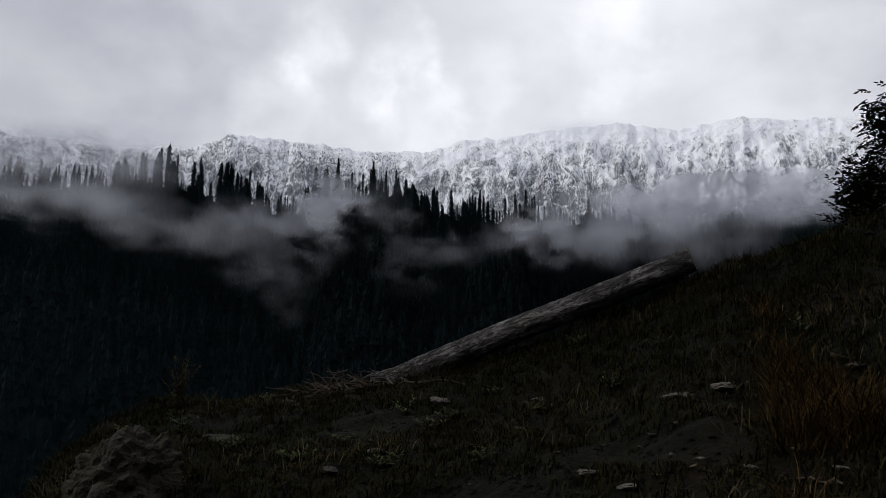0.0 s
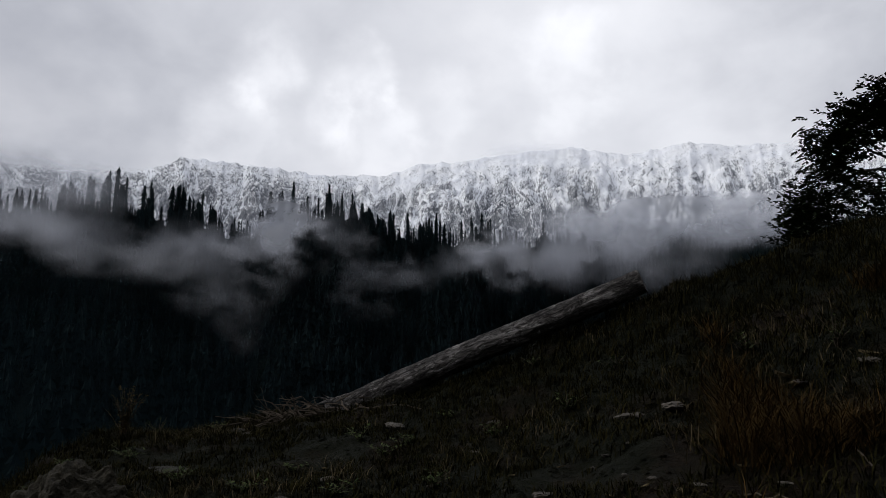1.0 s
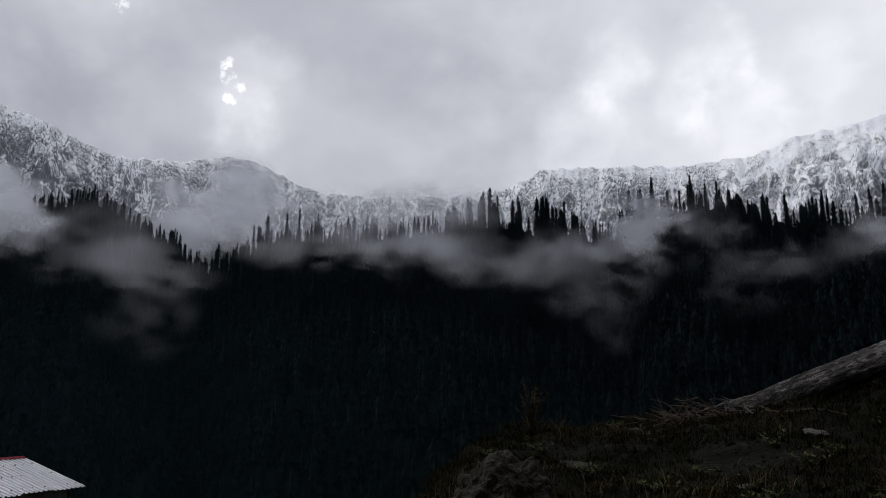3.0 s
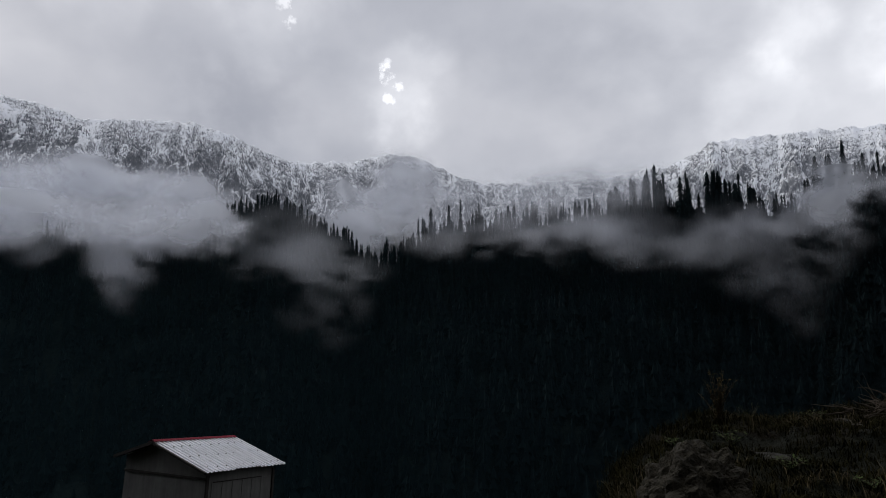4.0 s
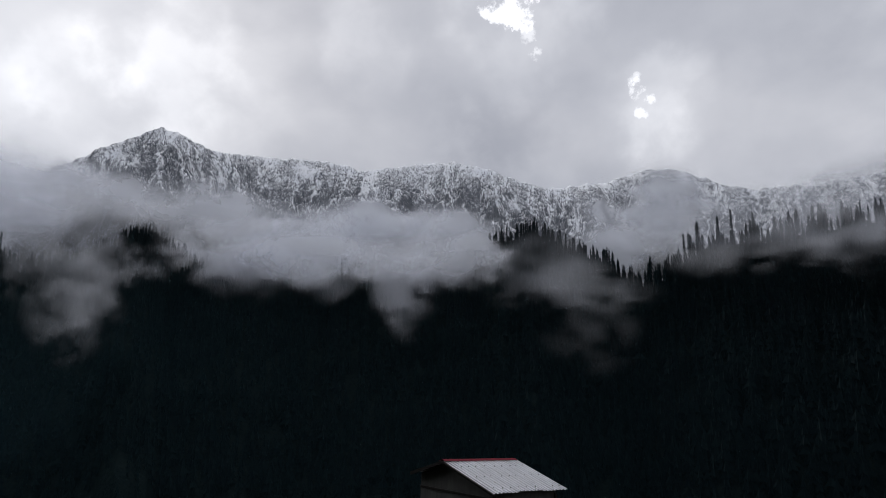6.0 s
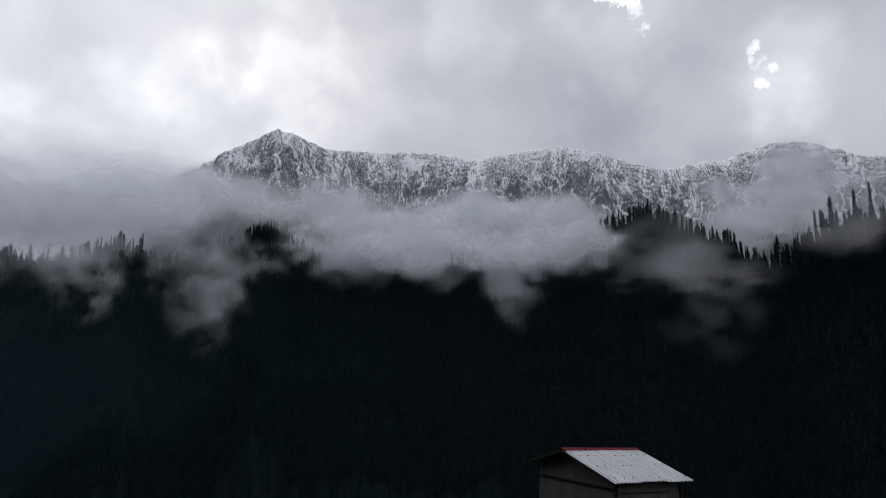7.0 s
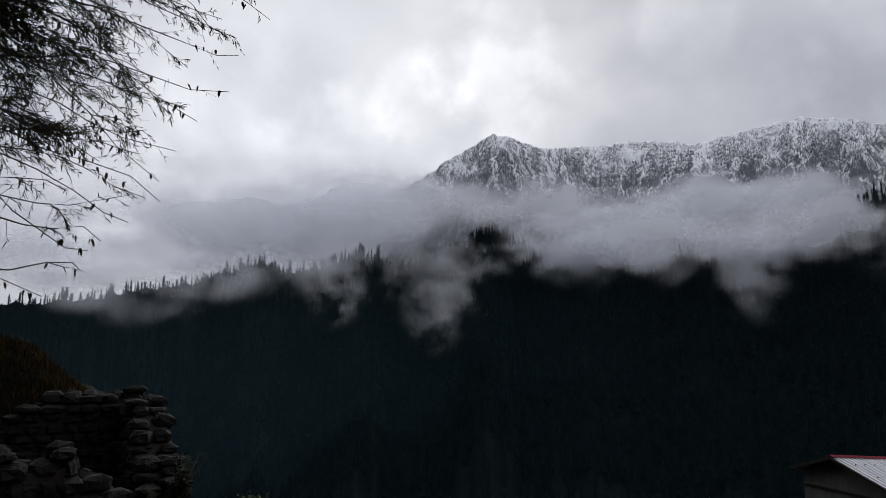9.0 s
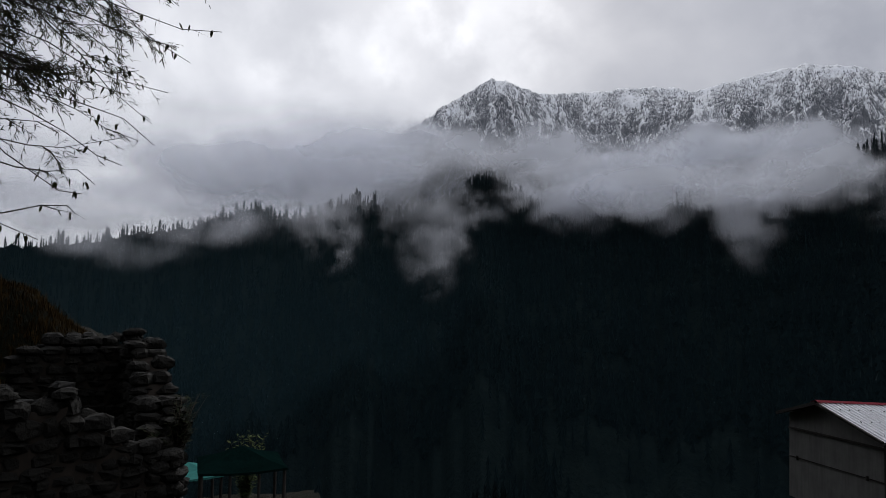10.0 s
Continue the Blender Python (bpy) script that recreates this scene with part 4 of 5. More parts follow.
on_bank = lambda az, r: r < BANK_R(az) * 1.25
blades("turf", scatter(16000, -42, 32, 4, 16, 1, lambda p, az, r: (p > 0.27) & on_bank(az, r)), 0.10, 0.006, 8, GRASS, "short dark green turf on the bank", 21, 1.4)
blades("dry_grass", scatter(4200, -42, 32, 4, 16, 2, lambda p, az, r: (p > 0.52) & on_bank(az, r)), 0.17, 0.0035, 5, STRAW, "pale dry grass stalks among the turf", 22, 1.5)
blades("dry_grass", scatter(2200, -38, -24, 5, 10.5, 3, lambda p, az, r: p > 0.5, (0.7, 1.5)), 0.22, 0.0045, 8, RUST_GRASS, "hanging mass of russet dry grass on the bank", 23, 1.9)
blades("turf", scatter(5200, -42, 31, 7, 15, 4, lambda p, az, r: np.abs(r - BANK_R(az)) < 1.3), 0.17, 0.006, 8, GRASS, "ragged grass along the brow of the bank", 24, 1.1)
blades("dry_grass", scatter(5200, 115, 134, 9.5, 15, 5, lambda p, az, r: p > 0.3, (0.6, 1.3)), 0.10, 0.006, 10, RUST_GRASS, "russet autumn grass on the bank above the ruin", 25, 0.8)


def weed(name, at, height, spread, count, mat, label, seed, leaf=0.05, category="plant", full=14):
    """A wispy plant: several bent stems with small leaves."""
    rnd = random.Random(seed)
    plant = thing(name, at, label, category)
    lv, lf = [], []
    for _ in range(count):
        a, out, h = rnd.uniform(0, 6.28), rnd.uniform(0.1, 1) * spread, height * rnd.uniform(0.55, 1.1)
        pts = [Vector((0.25 * out * t * math.cos(a) + out * t * t * math.cos(a), 0.25 * out * t * math.sin(a) + out * t * t * math.sin(a), h * t - 0.05)) for t in (0, 0.25, 0.5, 0.75, 1.0)]
        part("stem", tube(bmesh.new(), pts, [0.008, 0.007, 0.005, 0.004, 0.002], 4), TWIG, plant)
        for t in range(full):
            q = rnd.uniform(0.25, 1.0) * 3.999
            p = pts[int(q)].lerp(pts[int(q) + 1], q % 1)
            b = rnd.uniform(0, 6.28)
            d = Vector((math.cos(b), math.sin(b), rnd.uniform(-0.2, 0.6))) * leaf * rnd.uniform(0.6, 1.4)
            s = d.cross(Vector((0, 0, 1))).normalized() * leaf * 0.22
            o = len(lv)
            lv += [p, p + d * 0.5 + s, p + d, p + d * 0.5 - s]
            lf.append((o, o + 1, o + 2, o + 3))
    part("foliage", grid_mesh("foliage", [tuple(p) for p in lv], lf, mat, True), None, plant)
    return plant


c = on_ground(21.0, -4.9)
weed("wild_shrub", c, 0.85, 0.26, 28, STRAW_LEAF, "wispy russet shrub standing on the brow of the bank", 31, 0.05, "plant", 26)
c = on_ground(18.6, -4.6)
weed("wild_shrub", c, 0.35, 0.2, 7, HERB, "low green shrub on the brow of the bank", 32)
for i, (az, el, h) in enumerate([(-1.0, -5.6, 0.22), (1.0, -6.4, 0.2), (-11.5, 0.8, 0.2), (24.5, -6.8, 0.3), (14, -4.4, 0.25), (-4.5, -3.4, 0.2), (-34, 2.0, 0.4), (-28, 1.5, 0.3), (5, -9.5, 0.2), (8.5, -7.5, 0.16), (3, -5.2, 0.22), (12, -9, 0.18), (17, -8, 0.2), (20.5, -6.3, 0.24), (-3, -9, 0.2), (-8, -5, 0.22), (-14, -3, 0.24), (-18, 0.5, 0.24), (22.5, -8.5, 0.26), (26, -9.5, 0.28)]):
    weed("herb", on_ground(az, el), h, 0.22, 8, HERB, "low leafy green herb growing on the bank", 40 + i, 0.06)


# ---- the shed on the lower terrace ----
def shed():
    W_, L_, WALL, FRONT, EAVE, RIDGE = 4.0, 3.0, 2.30, 0.24, 2.525, 3.31
    RY = W_ * 0.597
    OG = 0.28
    back_y = W_ + FRONT
    slope = (RIDGE - EAVE) / (RY + FRONT)
    zroof = lambda y: RIDGE - slope * abs(y - RY)
    hut = thing("shed", pose(*SHED_AT), "small grey boarded shed with a ribbed zinc roof", "shed")
    t = 0.06

    def gable(x0, name, label=""):
        bm = bmesh.new()
        ring = [(0, 0), (W_, 0), (W_, zroof(W_) - 0.06), (RY, RIDGE - 0.06), (0, zroof(0) - 0.06)]
        a = [bm.verts.new((x0, y, z)) for y, z in ring]
        b = [bm.verts.new((x0 + t, y, z)) for y, z in ring]
        bm.faces.new(a[::-1])
        bm.faces.new(b)
        for k in range(5):
            bm.faces.new((a[k], a[(k + 1) % 5], b[(k + 1) % 5], b[k]))
        bmesh.ops.recalc_face_normals(bm, faces=bm.faces)
        return part(name, bm, SHED_WALL, hut, label)

    g = gable(0.0, "gable_wall", "plain grey boarded gable wall")
    gable(L_ - t, "gable_wall")
    # battens and brackets across the gable
    part("wall_beam", block(bmesh.new(), (-0.05, -0.04, WALL - 0.06), (-0.002, W_, WALL + 0.02), 0.008), SHED_DARK, g)
    part("cable", block(bmesh.new(), (-0.03, 0, WALL - 0.98), (-0.002, W_, WALL - 0.955)), SHED_DARK, g)
    for y in (0.6, 3.55):
        part("bracket", block(bmesh.new(), (-0.05, y, WALL - 1.04), (-0.003, y + 0.07, WALL - 0.90), 0.006), SHED_DARK, g)
    # front wall of boards around a door
    front = part("front_wall", block(bmesh.new(), (t + 0.004, 0.0, 0), (L_ - t - 0.004, 0.05, zroof(0.0) - 0.05)), SHED_WALL, hut)
    part("back_wall", block(bmesh.new(), (t + 0.004, W_ - 0.05, 0), (L_ - t - 0.004, W_ - 0.002, zroof(W_) - 0.06)), SHED_WALL, hut)
    part("corner_post", block(bmesh.new(), (-0.055, -0.06, 0), (0.06, -0.003, WALL + 0.1), 0.008), SHED_DARK, hut)
    part("corner_post", block(bmesh.new(), (L_ - 0.08, -0.06, 0), (L_ + 0.02, -0.003, WALL + 0.1), 0.008), SHED_DARK, hut)
    for k in range(6):
        x = 0.20 + k * 0.44
        part("board", block(bmesh.new(), (x, -0.025, 0.02), (x + 0.425, -0.002, WALL - 0.16), 0.006), SHED_WALL, front)
    part("door_rail", block(bmesh.new(), (0.28, -0.045, WALL - 0.15), (2.4, -0.002, WALL - 0.12), 0.004), SHED_DARK, front)
    # roof sheets, ribbed along the slope
    for side, (y0, y1) in enumerate(((-FRONT, RY), (back_y, RY))):
        for s in range(3):
            x0, x1 = -OG + s * (L_ + 2 * OG) / 3, -OG + (s + 1) * (L_ + 2 * OG) / 3 + 0.05
            n = 7
            xs, zs = [], []
            for k in range(n):
                w = (x1 - x0) / n
                for q, z in ((0.0, 0), (0.5, 0), (0.60, 0.040), (0.86, 0.040), (0.97, 0)):
                    xs.append(x0 + (k + q) * w)
                    zs.append(z)
            xs.append(x1)
            zs.append(0)
            v, f = [], []
            rows = 5
            jag = random.Random(s + 5 * side)
            over = jag.uniform(-0.03, 0.05)
            for r in range(rows):
                y = y0 + (y1 - y0) * r / (rows - 1) - (over if r == 0 and side == 0 else 0)
                for x, z in zip(xs, zs):
                    v.append((x, y, zroof(y) + z + 0.004 * s + 0.004 * math.sin(7 * x + r)))
            m = len(xs)
            for r in range(rows - 1):
                for k in range(m - 1):
                    a = r * m + k
                    f.append((a, a + 1, a + m + 1, a + m) if side == 0 else (a, a + m, a + m + 1, a + 1))
            sheet_ob = part("roof_sheet", grid_mesh("roof_sheet", v, f, ZINC, True), None, hut, "pale ribbed zinc sheet")
            mod = sheet_ob.modifiers.new("thick", "SOLIDIFY")
            mod.thickness = 0.004
            if side == 0:
                for y in (0.0, 0.9, 1.75):
                    for k in (1, 3, 5):
                        bm = bmesh.new()
                        bx = x0 + (k + 0.73) * (x1 - x0) / n
                        bmesh.ops.create_cone(bm, cap_ends=True, segments=8, radius1=0.026, radius2=0.015, depth=0.03, matrix=Matrix.Translation((bx, y + 0.1 * jag.uniform(-1, 1), zroof(y) + 0.055)))
                        part("roof_bolt", bm, SHED_DARK, sheet_ob)
    # ridge cap and bargeboards
    bm = bmesh.new()
    prof = [(-0.14, -0.14 * slope + 0.056), (0, 0.072), (0.20, -0.20 * slope + 0.056)]
    a = [bm.verts.new((-OG - 0.04, RY + y, RIDGE + z)) for y, z in prof]
    b = [bm.verts.new((L_ + OG + 0.04, RY + y, RIDGE + z)) for y, z in prof]
    for k in range(2):
        bm.faces.new((a[k], b[k], b[k + 1], a[k + 1]))
    cap = part("ridge_cap", bm, RED, hut, "dark red painted ridge cap")
    cap.modifiers.new("thick", "SOLIDIFY").thickness = 0.006
    for y0, y1 in ((-FRONT, RY), (back_y, RY)):
        bm = bmesh.new()
        tube(bm, [(-OG - 0.02, y0, zroof(y0) - 0.03), (-OG - 0.02, y1, RIDGE - 0.03)], [0.075 if y0 > 0 else 0.05] * 2, 4)
        part("bargeboard", bm, SHED_DARK, hut)


SHED_AT = (-20.53, 12.0, -4.36, 0.15, 3.06, 102.06)
shed()


# ---- garden canopy on the lower terrace ----
def canopy(c, turn, half, h_eave, h_top, mat, label, posts=4):
    gz = thing("garden_canopy", pose(*c, 0, 0, turn), label, "canopy")
    bm = bmesh.new()
    top = bm.verts.new((0, 0, h_top))
    rim = []
    n = 24
    for k in range(n):
        s = k / n * 4
        side, q = int(s), s % 1
        corner = [(-1, -1), (1, -1), (1, 1), (-1, 1), (-1, -1)]
        x = corner[side][0] + (corner[side + 1][0] - corner[side][0]) * q
        y = corner[side][1] + (corner[side + 1][1] - corner[side][1]) * q
        rim.append((x * half, y * half, h_eave - 0.07 * math.sin(math.pi * q)))
    mid = [bm.verts.new((x * 0.5, y * 0.5, (h_top + z) / 2 - 0.05)) for x, y, z in rim]
    out = [bm.verts.new(p) for p in rim]
    low = [bm.verts.new((x * 1.01, y * 1.01, z - 0.07)) for x, y, z in rim]
    for k in range(n):
        j = (k + 1) % n
        bm.faces.new((top, mid[k], mid[j]))
        bm.faces.new((mid[k], out[k], out[j], mid[j]))
        bm.faces.new((out[k], low[k], low[j], out[j]))
    roof = part("roof", bm, mat, gz)
    roof.modifiers.new("thick", "SOLIDIFY").thickness = 0.015
    for x in (-1, 1):
        for y in (-1, 1):
            part("post", tube(bmesh.new(), [(x * half * 0.93, y * half * 0.93, 0), (x * half * 0.93, y * half * 0.93, h_eave)], [0.06, 0.055], 8), SHED_DARK, gz)
    for q in (-0.3, 0.35):
        part("post", tube(bmesh.new(), [(half * q, -half * 0.93, 0), (half * q, -half * 0.93, h_eave - 0.05)], [0.05, 0.05], 8), SHED_DARK, gz)
    return gz


def at(az, r, z=None):
    p = polar(az) * r
    return (p.x, p.y, ground_z(p.x, p.y) if z is None else z)


c = at(107.6, 25.5)
canopy(c, 112, 1.42, -3.42 - c[2], -2.85 - c[2], TEAL, "dark green canvas garden canopy on thin posts")
c = at(111.6, 29)
canopy(c, 118, 1.2, -4.35 - c[2], -4.0 - c[2], TEAL_PALE, "faded teal canvas canopy half hidden by the ruin")
weed("yellow_shrub", at(107.3, 28.6), 3.05, 0.8, 30, HERB, "yellow-green shrub behind the canopy", 71, 0.2, "shrub", 40)
weed("dark_shrub", at(111.45, 7.75, 0.12), 0.72, 0.3, 26, DARK_LEAF, "dark leafy shrub rooted in the ruined wall", 72, 0.07, "shrub", 34)
weed("russet_shrub", at(82.6, 27.5), 1.5, 0.8, 24, RUST_GRASS, "dark russet shrub on the terrace edge", 73, 0.12, "shrub")


# ---- broad-leaved tree on the hillside ----
def grow(bm, start, way, length, radius, rnd, sag=0.0, joints=6, sides=6, wander=0.22):
    pts, d = [Vector(start)], Vector(way).normalized()
    for _ in range(joints):
        d = (d + Vector((rnd.uniform(-1, 1), rnd.uniform(-1, 1), rnd.uniform(-1, 1))) * wander - Vector((0, 0, sag))).normalized()
        pts.append(pts[-1] + d * length / joints)
    tube(bm, pts, [radius * (1 - 0.85 * i / joints) for i in range(joints + 1)], sides)
    return pts


def broad_tree():
    x, y, z = at(-38.9, 28)
    rnd = random.Random(8)
    tree = thing("broadleaf_tree", (x, y, z), "dark leafy walnut-like tree on the hillside", "tree")
    part("trunk", tube(bmesh.new(), [(0, 0, -0.3), (0.05, 0, 1.0), (0.0, 0.1, 2.4), (0.1, 0.0, 4.2)], [0.24, 0.19, 0.16, 0.10], 10), BARK, tree)
    right = polar(-38.2 - 90)
    sprays = []
    lobes = []
    for k in range(26):
        a, up = rnd.uniform(0, 6.28), rnd.uniform(0.0, 1.0)
        zc = 0.9 + 5.0 * up
        wide = 3.7 * (1 - up ** 1.7) ** 0.6 + 0.2
        q = wide * rnd.uniform(0.45, 1.0)
        lobes.append(Vector((q * math.cos(a), q * math.sin(a), zc)))
    lobes += [-right * 3.4 + Vector((0, 0, 1.5)), -right * 3.6 + Vector((0, 0, 0.9)), -right * 3.2 + Vector((0, 0, 2.4)), -right * 2.2 + Vector((0, 0, 4.0)), -right * 1.4 + Vector((0, 0, 5.0)), Vector((0, 0, 5.9))]
    for c in lobes:
        s = Vector((0, 0, min(4.0, max(0.8, c.z - 1.2))))
        bm = bmesh.new()
        pts = grow(bm, s, c - s, (c - s).length, 0.07, rnd, 0.02)
        limb = part("limb", bm, BARK, tree)
        for _ in range(105):
            v = Vector((rnd.gauss(0, 1), rnd.gauss(0, 1), rnd.gauss(0, 0.8)))
            v = v.normalized() * (rnd.random() ** 0.5) * 1.05
            sprays.append(c + v)
    lv, lf = [], []
    for p in sprays:
        a = rnd.uniform(0, 6.28)
        d = Vector((math.cos(a), math.sin(a), rnd.uniform(-0.9, 0.9))).normalized()
        side = d.cross(Vector((0, 0, 1))).normalized()
        for k in range(7):
            q = p + d * 0.06 * k
            w = (side * (1 if k % 2 else -1) * (0.9 if k < 6 else 0) + d * 0.55 + Vector((0, 0, rnd.uniform(-0.35, 0.1)))).normalized()
            L, o = 0.21 * rnd.uniform(0.7, 1.25), len(lv)
            s = w.cross(Vector((0.3, 0.2, 1))).normalized() * L * 0.24
            lv += [q, q + w * L * 0.5 + s, q + w * L, q + w * L * 0.5 - s]
            lf.append((o, o + 1, o + 2, o + 3))
    part("crown", grid_mesh("crown", [tuple(p) for p in lv], lf, LEAF, True), None, tree, "dense dark green compound leaves")


broad_tree()


# ---- willow overhanging from the side ----
def willow():
    x, y, z = at(139, 7.6)
    rnd = random.Random(14)
    tree = thing("willow_tree", (x, y, z), "half-bare willow with thin branches and narrow leaves", "tree")
    base = Vector((x, y, z))
    part("trunk", tube(bmesh.new(), [(0, 0, -0.2), (0.1, 0.05, 1.2), (0.0, 0.1, 2.6), (0.15, 0.15, 4.2), (0.2, 0.3, 6.0)], [0.22, 0.17, 0.14, 0.10, 0.06], 10), WILLOW_BARK, tree)
    tips = [  # azimuth, elevation, distance, leaf density
        (112.0, 25.5, 7.2, 0.2), (112.6, 22.6, 6.8, 0.15), (115.0, 20.0, 7.0, 1.0), (116.5, 17.5, 7.3, 0.8), (117.6, 15.0, 7.4, 0.7), (117.4, 13.4, 6.6, 0.25),
        (119.6, 11.6, 6.8, 0.2), (121.4, 10.0, 7.0, 0.12), (122.2, 9.2, 7.2, 0.03), (122.6, 7.7, 6.7, 0.0), (124.9, 5.6, 7.0, 0.0),
        (109.5, 28.5, 7.6, 1.0), (113.5, 28, 7.8, 1.0), (116, 24, 7.9, 1.0), (118, 21, 7.6, 1.0), (119.5, 18, 7.9, 1.0), (120.5, 24, 7.4, 1.0), (122, 27, 7.2, 1.0), (122, 16, 7.4, 0.8),
        (118, 30, 7.5, 1.0), (123, 21, 8.0, 1.0), (125, 24, 7.7, 1.0), (126, 18, 7.3, 0.8), (127, 28, 7.9, 1.0), (124, 13.5, 7.6, 0.5), (114, 32, 7.8, 1.0), (121, 33, 7.7, 1.0),
    ]
    for az, el, r, dense in list(tips):
        if dense > 0.6:
            tips += [(az + rnd.uniform(0.5, 4), el + rnd.uniform(-2.5, 2.5), r + rnd.uniform(-0.6, 0.6), 0.85) for _ in range(2)]
    for _ in range(16):  # the thick of the crown
        tips.append((rnd.uniform(119, 130), rnd.uniform(20, 34), rnd.uniform(6.8, 8.2), 1.0))
    lv, lf = [], []

    def leaf(p, d, L, wide=0.075):
        o = len(lv)
        s = d.cross(Vector((rnd.uniform(-1, 1), rnd.uniform(-1, 1), 0.3))).normalized() * L * wide
        bend = Vector((0, 0, -0.16 * L))
        lv.extend([p, p + d * L * 0.3 + s, p + d * L * 0.68 + s * 0.8 + bend * 0.4, p + d * L + bend, p + d * L * 0.68 - s * 0.8 + bend * 0.4, p + d * L * 0.3 - s])
        lf.extend([(o, o + 1, o + 4, o + 5), (o + 1, o + 2, o + 3, o + 4)])

    def any_way(k=1.0):
        return Vector((rnd.uniform(-1, 1), rnd.uniform(-1, 1), rnd.uniform(-1, 1))) * k

    def along(pts, q):
        q = q * (len(pts) - 1)
        return pts[int(q)].lerp(pts[min(len(pts) - 1, int(q) + 1)], q % 1)

    def twigs(bm, pts, count, size, dense, start=0.3):
        """Short crooked shoots with leaves in loose pairs along a branch."""
        for _ in range(count):
            q = rnd.uniform(start, 0.99)
            p = along(pts, q)
            d = (along(pts, min(1, q + 0.1)) - along(pts, max(0, q - 0.1))).normalized()
            d = (d * 0.75 + any_way(0.75) - Vector((0, 0, 0.12))).normalized()
            L = size * rnd.uniform(0.4, 1.2) * (1 if q < 0.8 else 0.6)
            tw = grow(bm, p, d, L, 0.0028, rnd, 0.07, 5, 4, 0.2)
            for k in range(int(L * 46 * dense + rnd.random())):
                u = rnd.uniform(0.2, 0.999)
                out = (d * 0.8 + any_way(0.8) - Vector((0, 0, 0.25))).normalized()
                leaf(along(tw, u), out, rnd.uniform(0.035, 0.075))

    for az, el, r, dense in tips:
        tip = Vector((-0.5, 0, EYE)) + polar(az - 1.8) * r + Vector((0, 0, r * math.tan(radians(el)))) - base
        s = Vector((0.1, 0.15, max(1.6, min(5.4, tip.z - 0.1 + rnd.uniform(-0.5, 0.9)))))
        n = 12
        bow, side, kink = rnd.uniform(0.05, 0.5), any_way(0.3), any_way(3.0)
        pts = []
        for k in range(n + 1):
            t = k / n
            q = s.lerp(tip, t) + (Vector((0, 0, bow)) + side) * math.sin(math.pi * t)
            if 0 < k < n:
                q += Vector([math.sin(9 * t + a) for a in kink]) * 0.10 * t + any_way(0.03)
            pts.append(q)
        branch = part("branch", tube(bmesh.new(), pts, [0.018 * (1 - t / n) ** 1.3 + 0.0035 for t in range(n + 1)], 6), WILLOW_BARK, tree)
        bm = bmesh.new()
        twigs(bm, pts, 6 + int(26 * dense), 0.32, dense)
        for _ in range(1 + int(3.4 * dense)):
            q = rnd.uniform(0.3, 0.85)
            d = ((tip - s).normalized() + any_way(0.6)).normalized()
            arm = grow(bm, along(pts, q), d, rnd.uniform(0.4, 0.95) * (1.15 - q), 0.0062, rnd, 0.03, 7, 5, 0.16)
            twigs(bm, arm, 3 + int(11 * dense), 0.26, dense, 0.1)
        tagged(part("spray", bm, WILLOW_BARK, branch), kind="stuff")
        for _ in range(rnd.randint(2, 5) if el < 26 else 2):
            leaf(pts[-1].lerp(pts[-3], rnd.uniform(0, 1)), Vector((rnd.uniform(-.5, .5), rnd.uniform(-.5, .5), -1)).normalized(), rnd.uniform(0.05, 0.085), 0.2)
    part("foliage", grid_mesh("foliage", [tuple(p) for p in lv], lf, WILLOW_LEAF, True), None, tree, "narrow yellow-green willow leaves")


willow()


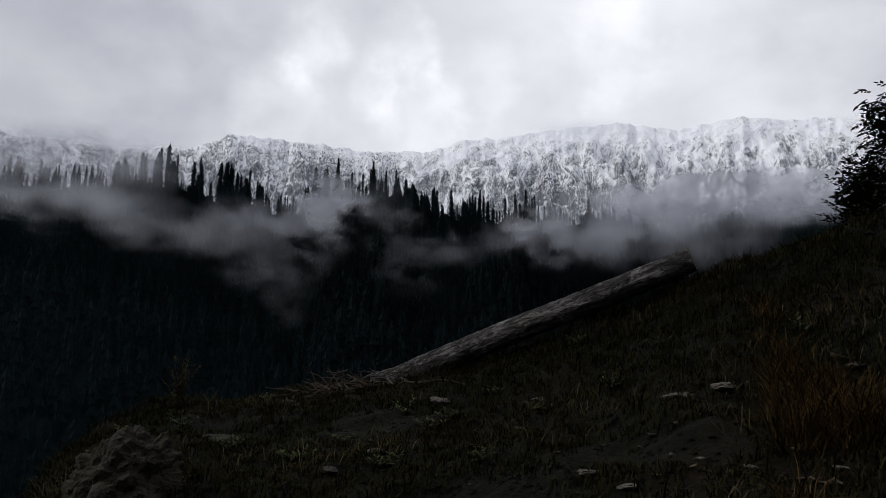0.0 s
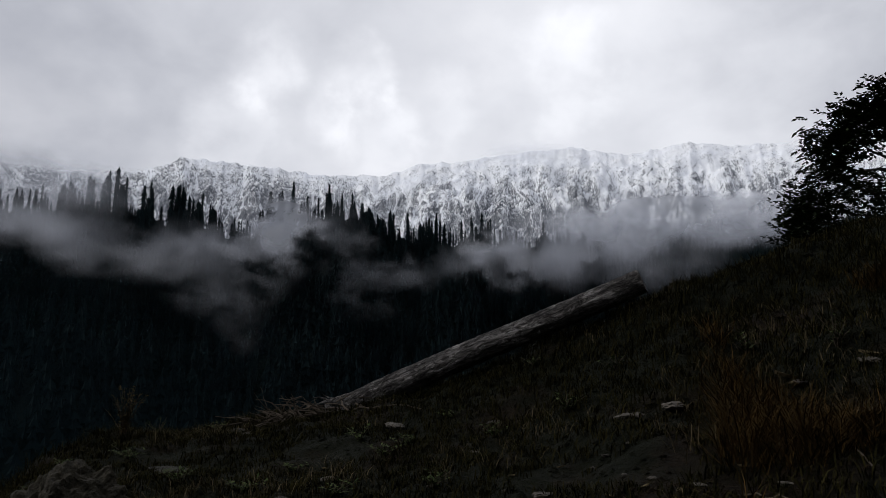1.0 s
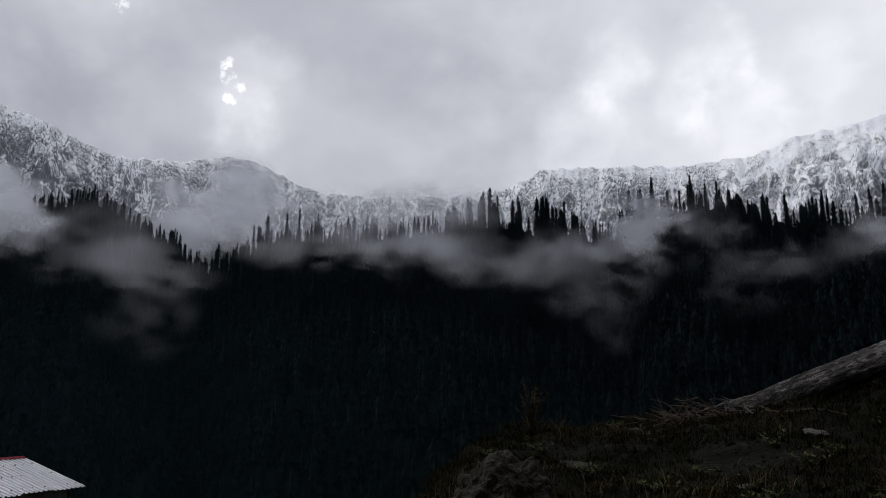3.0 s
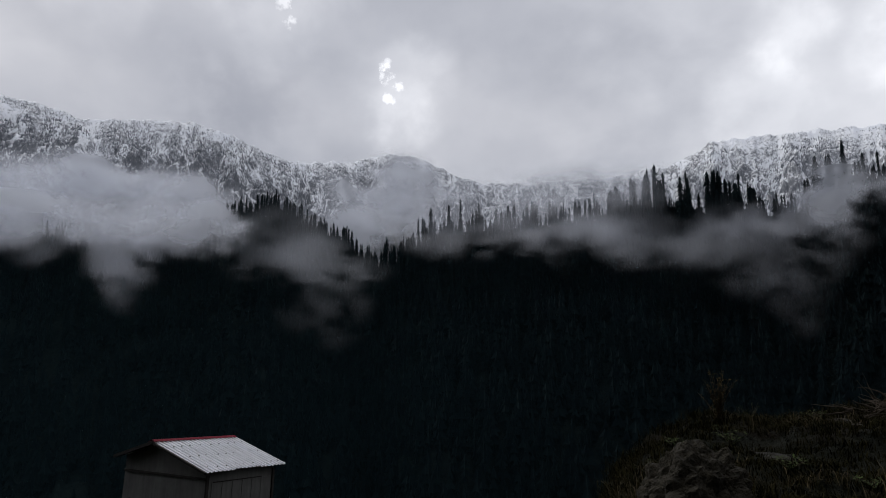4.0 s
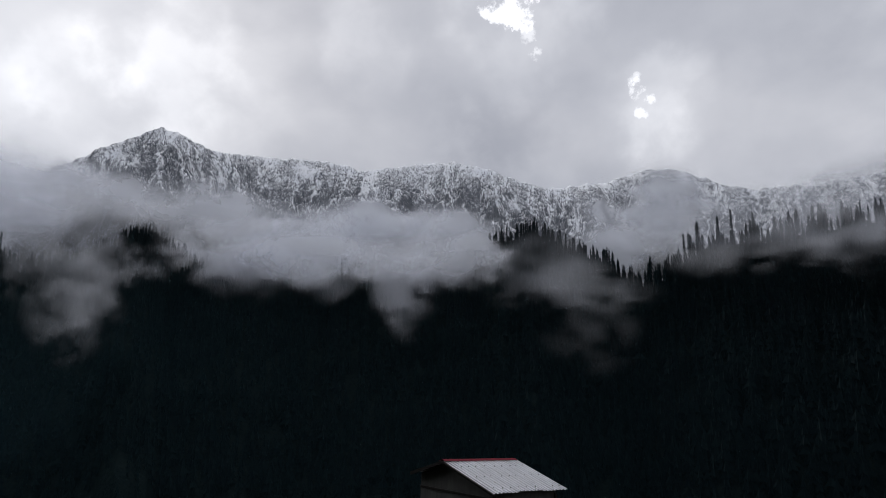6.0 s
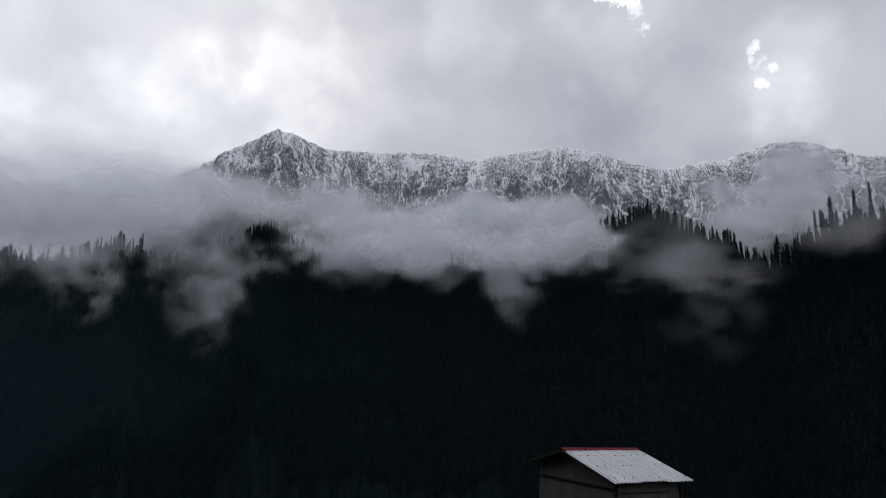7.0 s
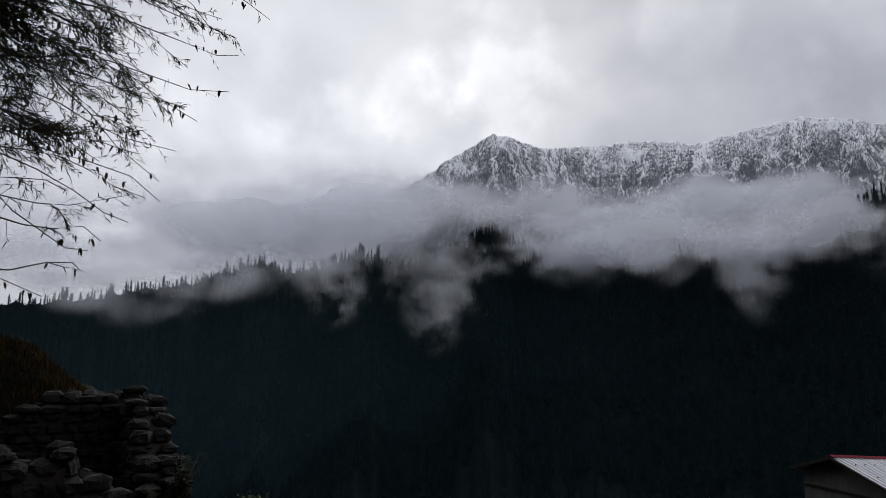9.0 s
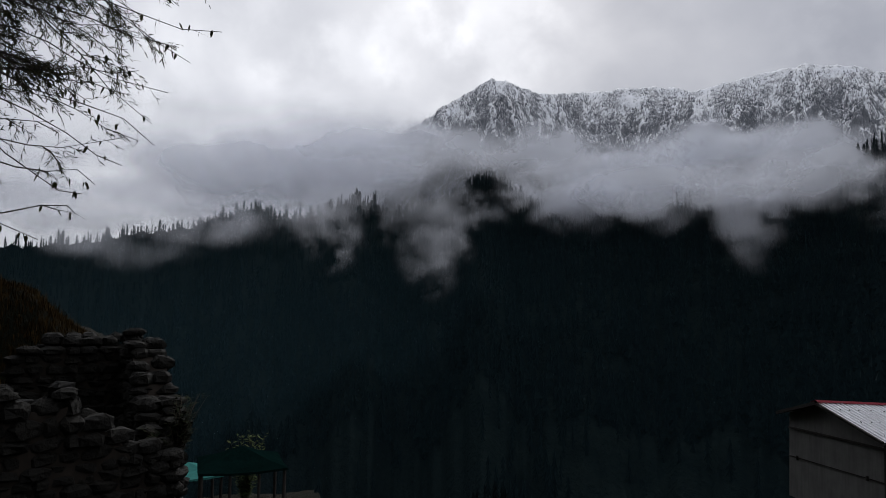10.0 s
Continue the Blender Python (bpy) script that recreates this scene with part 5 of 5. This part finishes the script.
# ---- the ruined dry-stone wall ----
def ruin():
    wall = thing("ruined_stone_wall", at(116, 8.6), "roofless ruin of dark dry-laid stone walls", "ruin")
    o = wall.matrix_basis.translation
    rnd = random.Random(21)
    meshes = []
    for k in range(14):
        bm = bmesh.new()
        bmesh.ops.create_cube(bm, size=1)
        bmesh.ops.bevel(bm, geom=list(bm.edges), offset=0.26, segments=1, affect="EDGES")
        for v in bm.verts:
            v.co += Vector((rnd.uniform(-1, 1), rnd.uniform(-1, 1), rnd.uniform(-1, 1))) * 0.10
        me = bpy.data.meshes.new("stone")
        bm.to_mesh(me)
        bm.free()
        me.materials.append(WALL_STONE)
        meshes.append(me)

    made, rest_v, rest_f = [0], [], []

    def lay(m):
        """One stone: a part of its own for the nearest ones, joined beyond that."""
        me = meshes[rnd.randrange(14)]
        made[0] += 1
        if made[0] <= 300:
            part("stone", me, None, wall).matrix_basis = m
            return
        off = len(rest_v)
        rest_v.extend(tuple(m @ v.co) for v in me.vertices)
        for face in me.polygons:
            ids = list(face.vertices)
            rest_f.extend((off + ids[0], off + ids[k], off + ids[k + 1]) for k in range(1, len(ids) - 1))

    def run(a, b, top, thick, low):
        """Courses of stone between two plan points; top(t) gives the broken upper edge."""
        a, b = Vector(a), Vector(b)
        along = (b - a).normalized()
        L = (b - a).length
        turn = math.degrees(math.atan2(along.y, along.x))
        for side in (-1, 1):
            z = low + (0 if side < 0 else 0.05)
            while z < 2.2:
                h = rnd.uniform(0.07, 0.16)
                s = -rnd.uniform(0, 0.12)
                while s < L:
                    w = rnd.uniform(0.10, 0.27)
                    t = min(1, max(0, (s + w / 2) / L))
                    if z + h * 0.6 < top(t):
                        p = a + along * min(s + w / 2, L - 0.02)
                        off = side * thick * 0.25 + rnd.uniform(-0.035, 0.035)
                        lay(pose(p.x - along.y * off - o.x, p.y + along.x * off - o.y, z + h / 2 - o.z, rnd.uniform(-8, 8), rnd.uniform(-8, 8), turn + rnd.uniform(-10, 10)) @ Matrix.Diagonal((w * 1.04, thick * 0.5 * rnd.uniform(0.85, 1.15), h * 1.06, 1)))
                    s += w
                z += h
        # earth packed inside
        bm = bmesh.new()
        n = 16
        vs = []
        for k in range(n + 1):
            p = a + along * (L * (0.04 + 0.92 * k / n))
            zt = max(low + 0.05, top(k / n) - 0.12)
            vs.append([bm.verts.new((p.x - along.y * q * thick * 0.38 - o.x, p.y + along.x * q * thick * 0.38 - o.y, zz - o.z)) for q, zz in ((-1, low), (1, low), (1, zt), (-1, zt))])
        for u, v in zip(vs, vs[1:]):
            for k in range(4):
                bm.faces.new((u[k], u[(k + 1) % 4], v[(k + 1) % 4], v[k]))
        bm.faces.new(vs[0])
        bm.faces.new(vs[-1][::-1])
        bmesh.ops.recalc_face_normals(bm, faces=bm.faces)
        part("earth_core", bm, MORTAR, wall)

    p = lambda az, r: Vector((*(polar(az) * r).xy,))
    steps = lambda pairs: (lambda t, c=curve(pairs): float(c(t)) + 0.05 * math.sin(37 * t) + 0.03 * math.sin(83 * t))
    low = o.z - 0.25
    run(p(111.8, 7.6), p(131, 7.0), steps([(0, 0.30), (0.22, 0.62), (0.34, 0.90), (0.7, 1.06), (1, 1.2)]), 0.42, low)
    run(p(112.3, 7.9), p(114.6, 10.2), steps([(0, 0.45), (0.25, 0.75), (0.5, 1.1), (0.75, 1.28), (1, 1.34)]), 0.45, low)
    run(p(114.9, 10.3), p(122.4, 10.2), steps([(0, 1.36), (0.3, 1.30), (0.8, 1.28), (1, 1.15)]), 0.42, low)

    tagged(part("stone_rest", grid_mesh("stone_rest", rest_v, rest_f, WALL_STONE, True), None, wall), kind="stuff")


ruin()


# ---- clods and fallen leaves on the bank ----
def clods():
    rg = np.random.default_rng(77)
    shape = np.array([(1, 0, 0), (0, 1, 0), (-1, 0, 0), (0, -1, 0), (0, 0, 0.8), (0.6, 0.6, 0.4), (-0.6, 0.5, 0.4)])
    tri = np.array([(0, 5, 4), (5, 1, 4), (1, 6, 4), (6, 2, 4), (2, 3, 4), (3, 0, 4), (0, 1, 5), (1, 2, 6)])
    spots = scatter(9000, -42, 32, 4.5, 15, 9, lambda p, az, r: on_bank(az, r))
    vs, fs = [], []
    for i, (x, y, z, k) in enumerate(spots):
        s = rg.uniform(0.008, 0.045) * (1.8 if rg.random() < 0.06 else 1)
        a = rg.uniform(0, 6.28)
        q = shape * rg.uniform(0.7, 1.3, shape.shape) * s
        vs.append(np.stack([q[:, 0] * math.cos(a) - q[:, 1] * math.sin(a) + x, q[:, 0] * math.sin(a) + q[:, 1] * math.cos(a) + y, q[:, 2] + z - 0.004], -1))
        fs.append(tri + 7 * i)
    tagged(new("soil_clods", grid_mesh("soil_clods", np.concatenate(vs), np.concatenate(fs), SOIL, True)), "loose clods of dark soil on the bank", "soil", kind="stuff")


clods()
LEAVES = [(-30.6, -0.4, 0.14), (-31.0, -0.9, 0.10), (5.8, -7.6, 0.07), (6.2, -7.8, 0.06), (-20, -8.6, 0.05), (-22.6, -8.9, 0.05), (-36.0, 1.4, 0.10), (-17.2, -9.4, 0.05), (-27, -7.0, 0.05), (-9.5, -8.2, 0.05), (-13.5, -7.4, 0.04)]
for i, (az, el, size) in enumerate(LEAVES):
    c = on_ground(az, el)
    bm = bmesh.new()
    n = 7
    rows = [[bm.verts.new((size * (k / (n - 1) - 0.5) * 2, size * 0.55 * math.sin(math.pi * k / (n - 1)) * q, size * (0.25 * q * q + 0.35 * (k / (n - 1) - 0.4) ** 2))) for q in (-1, -0.3, 0.3, 1)] for k in range(n)]
    for u, v in zip(rows, rows[1:]):
        for k in range(3):
            bm.faces.new((u[k], v[k], v[k + 1], u[k + 1]))
    bmesh.ops.remove_doubles(bm, verts=bm.verts, dist=0.0005)
    ob = part("dry_leaf", bm, STRAW, None)
    ob.modifiers.new("thick", "SOLIDIFY").thickness = 0.002
    ob.matrix_basis = pose(c.x, c.y, c.z + 0.01, 10, 14, 53 * i)
    tagged(ob, "curled pale dry leaf lying on the bank", "leaf", "dry leaves on the bank")
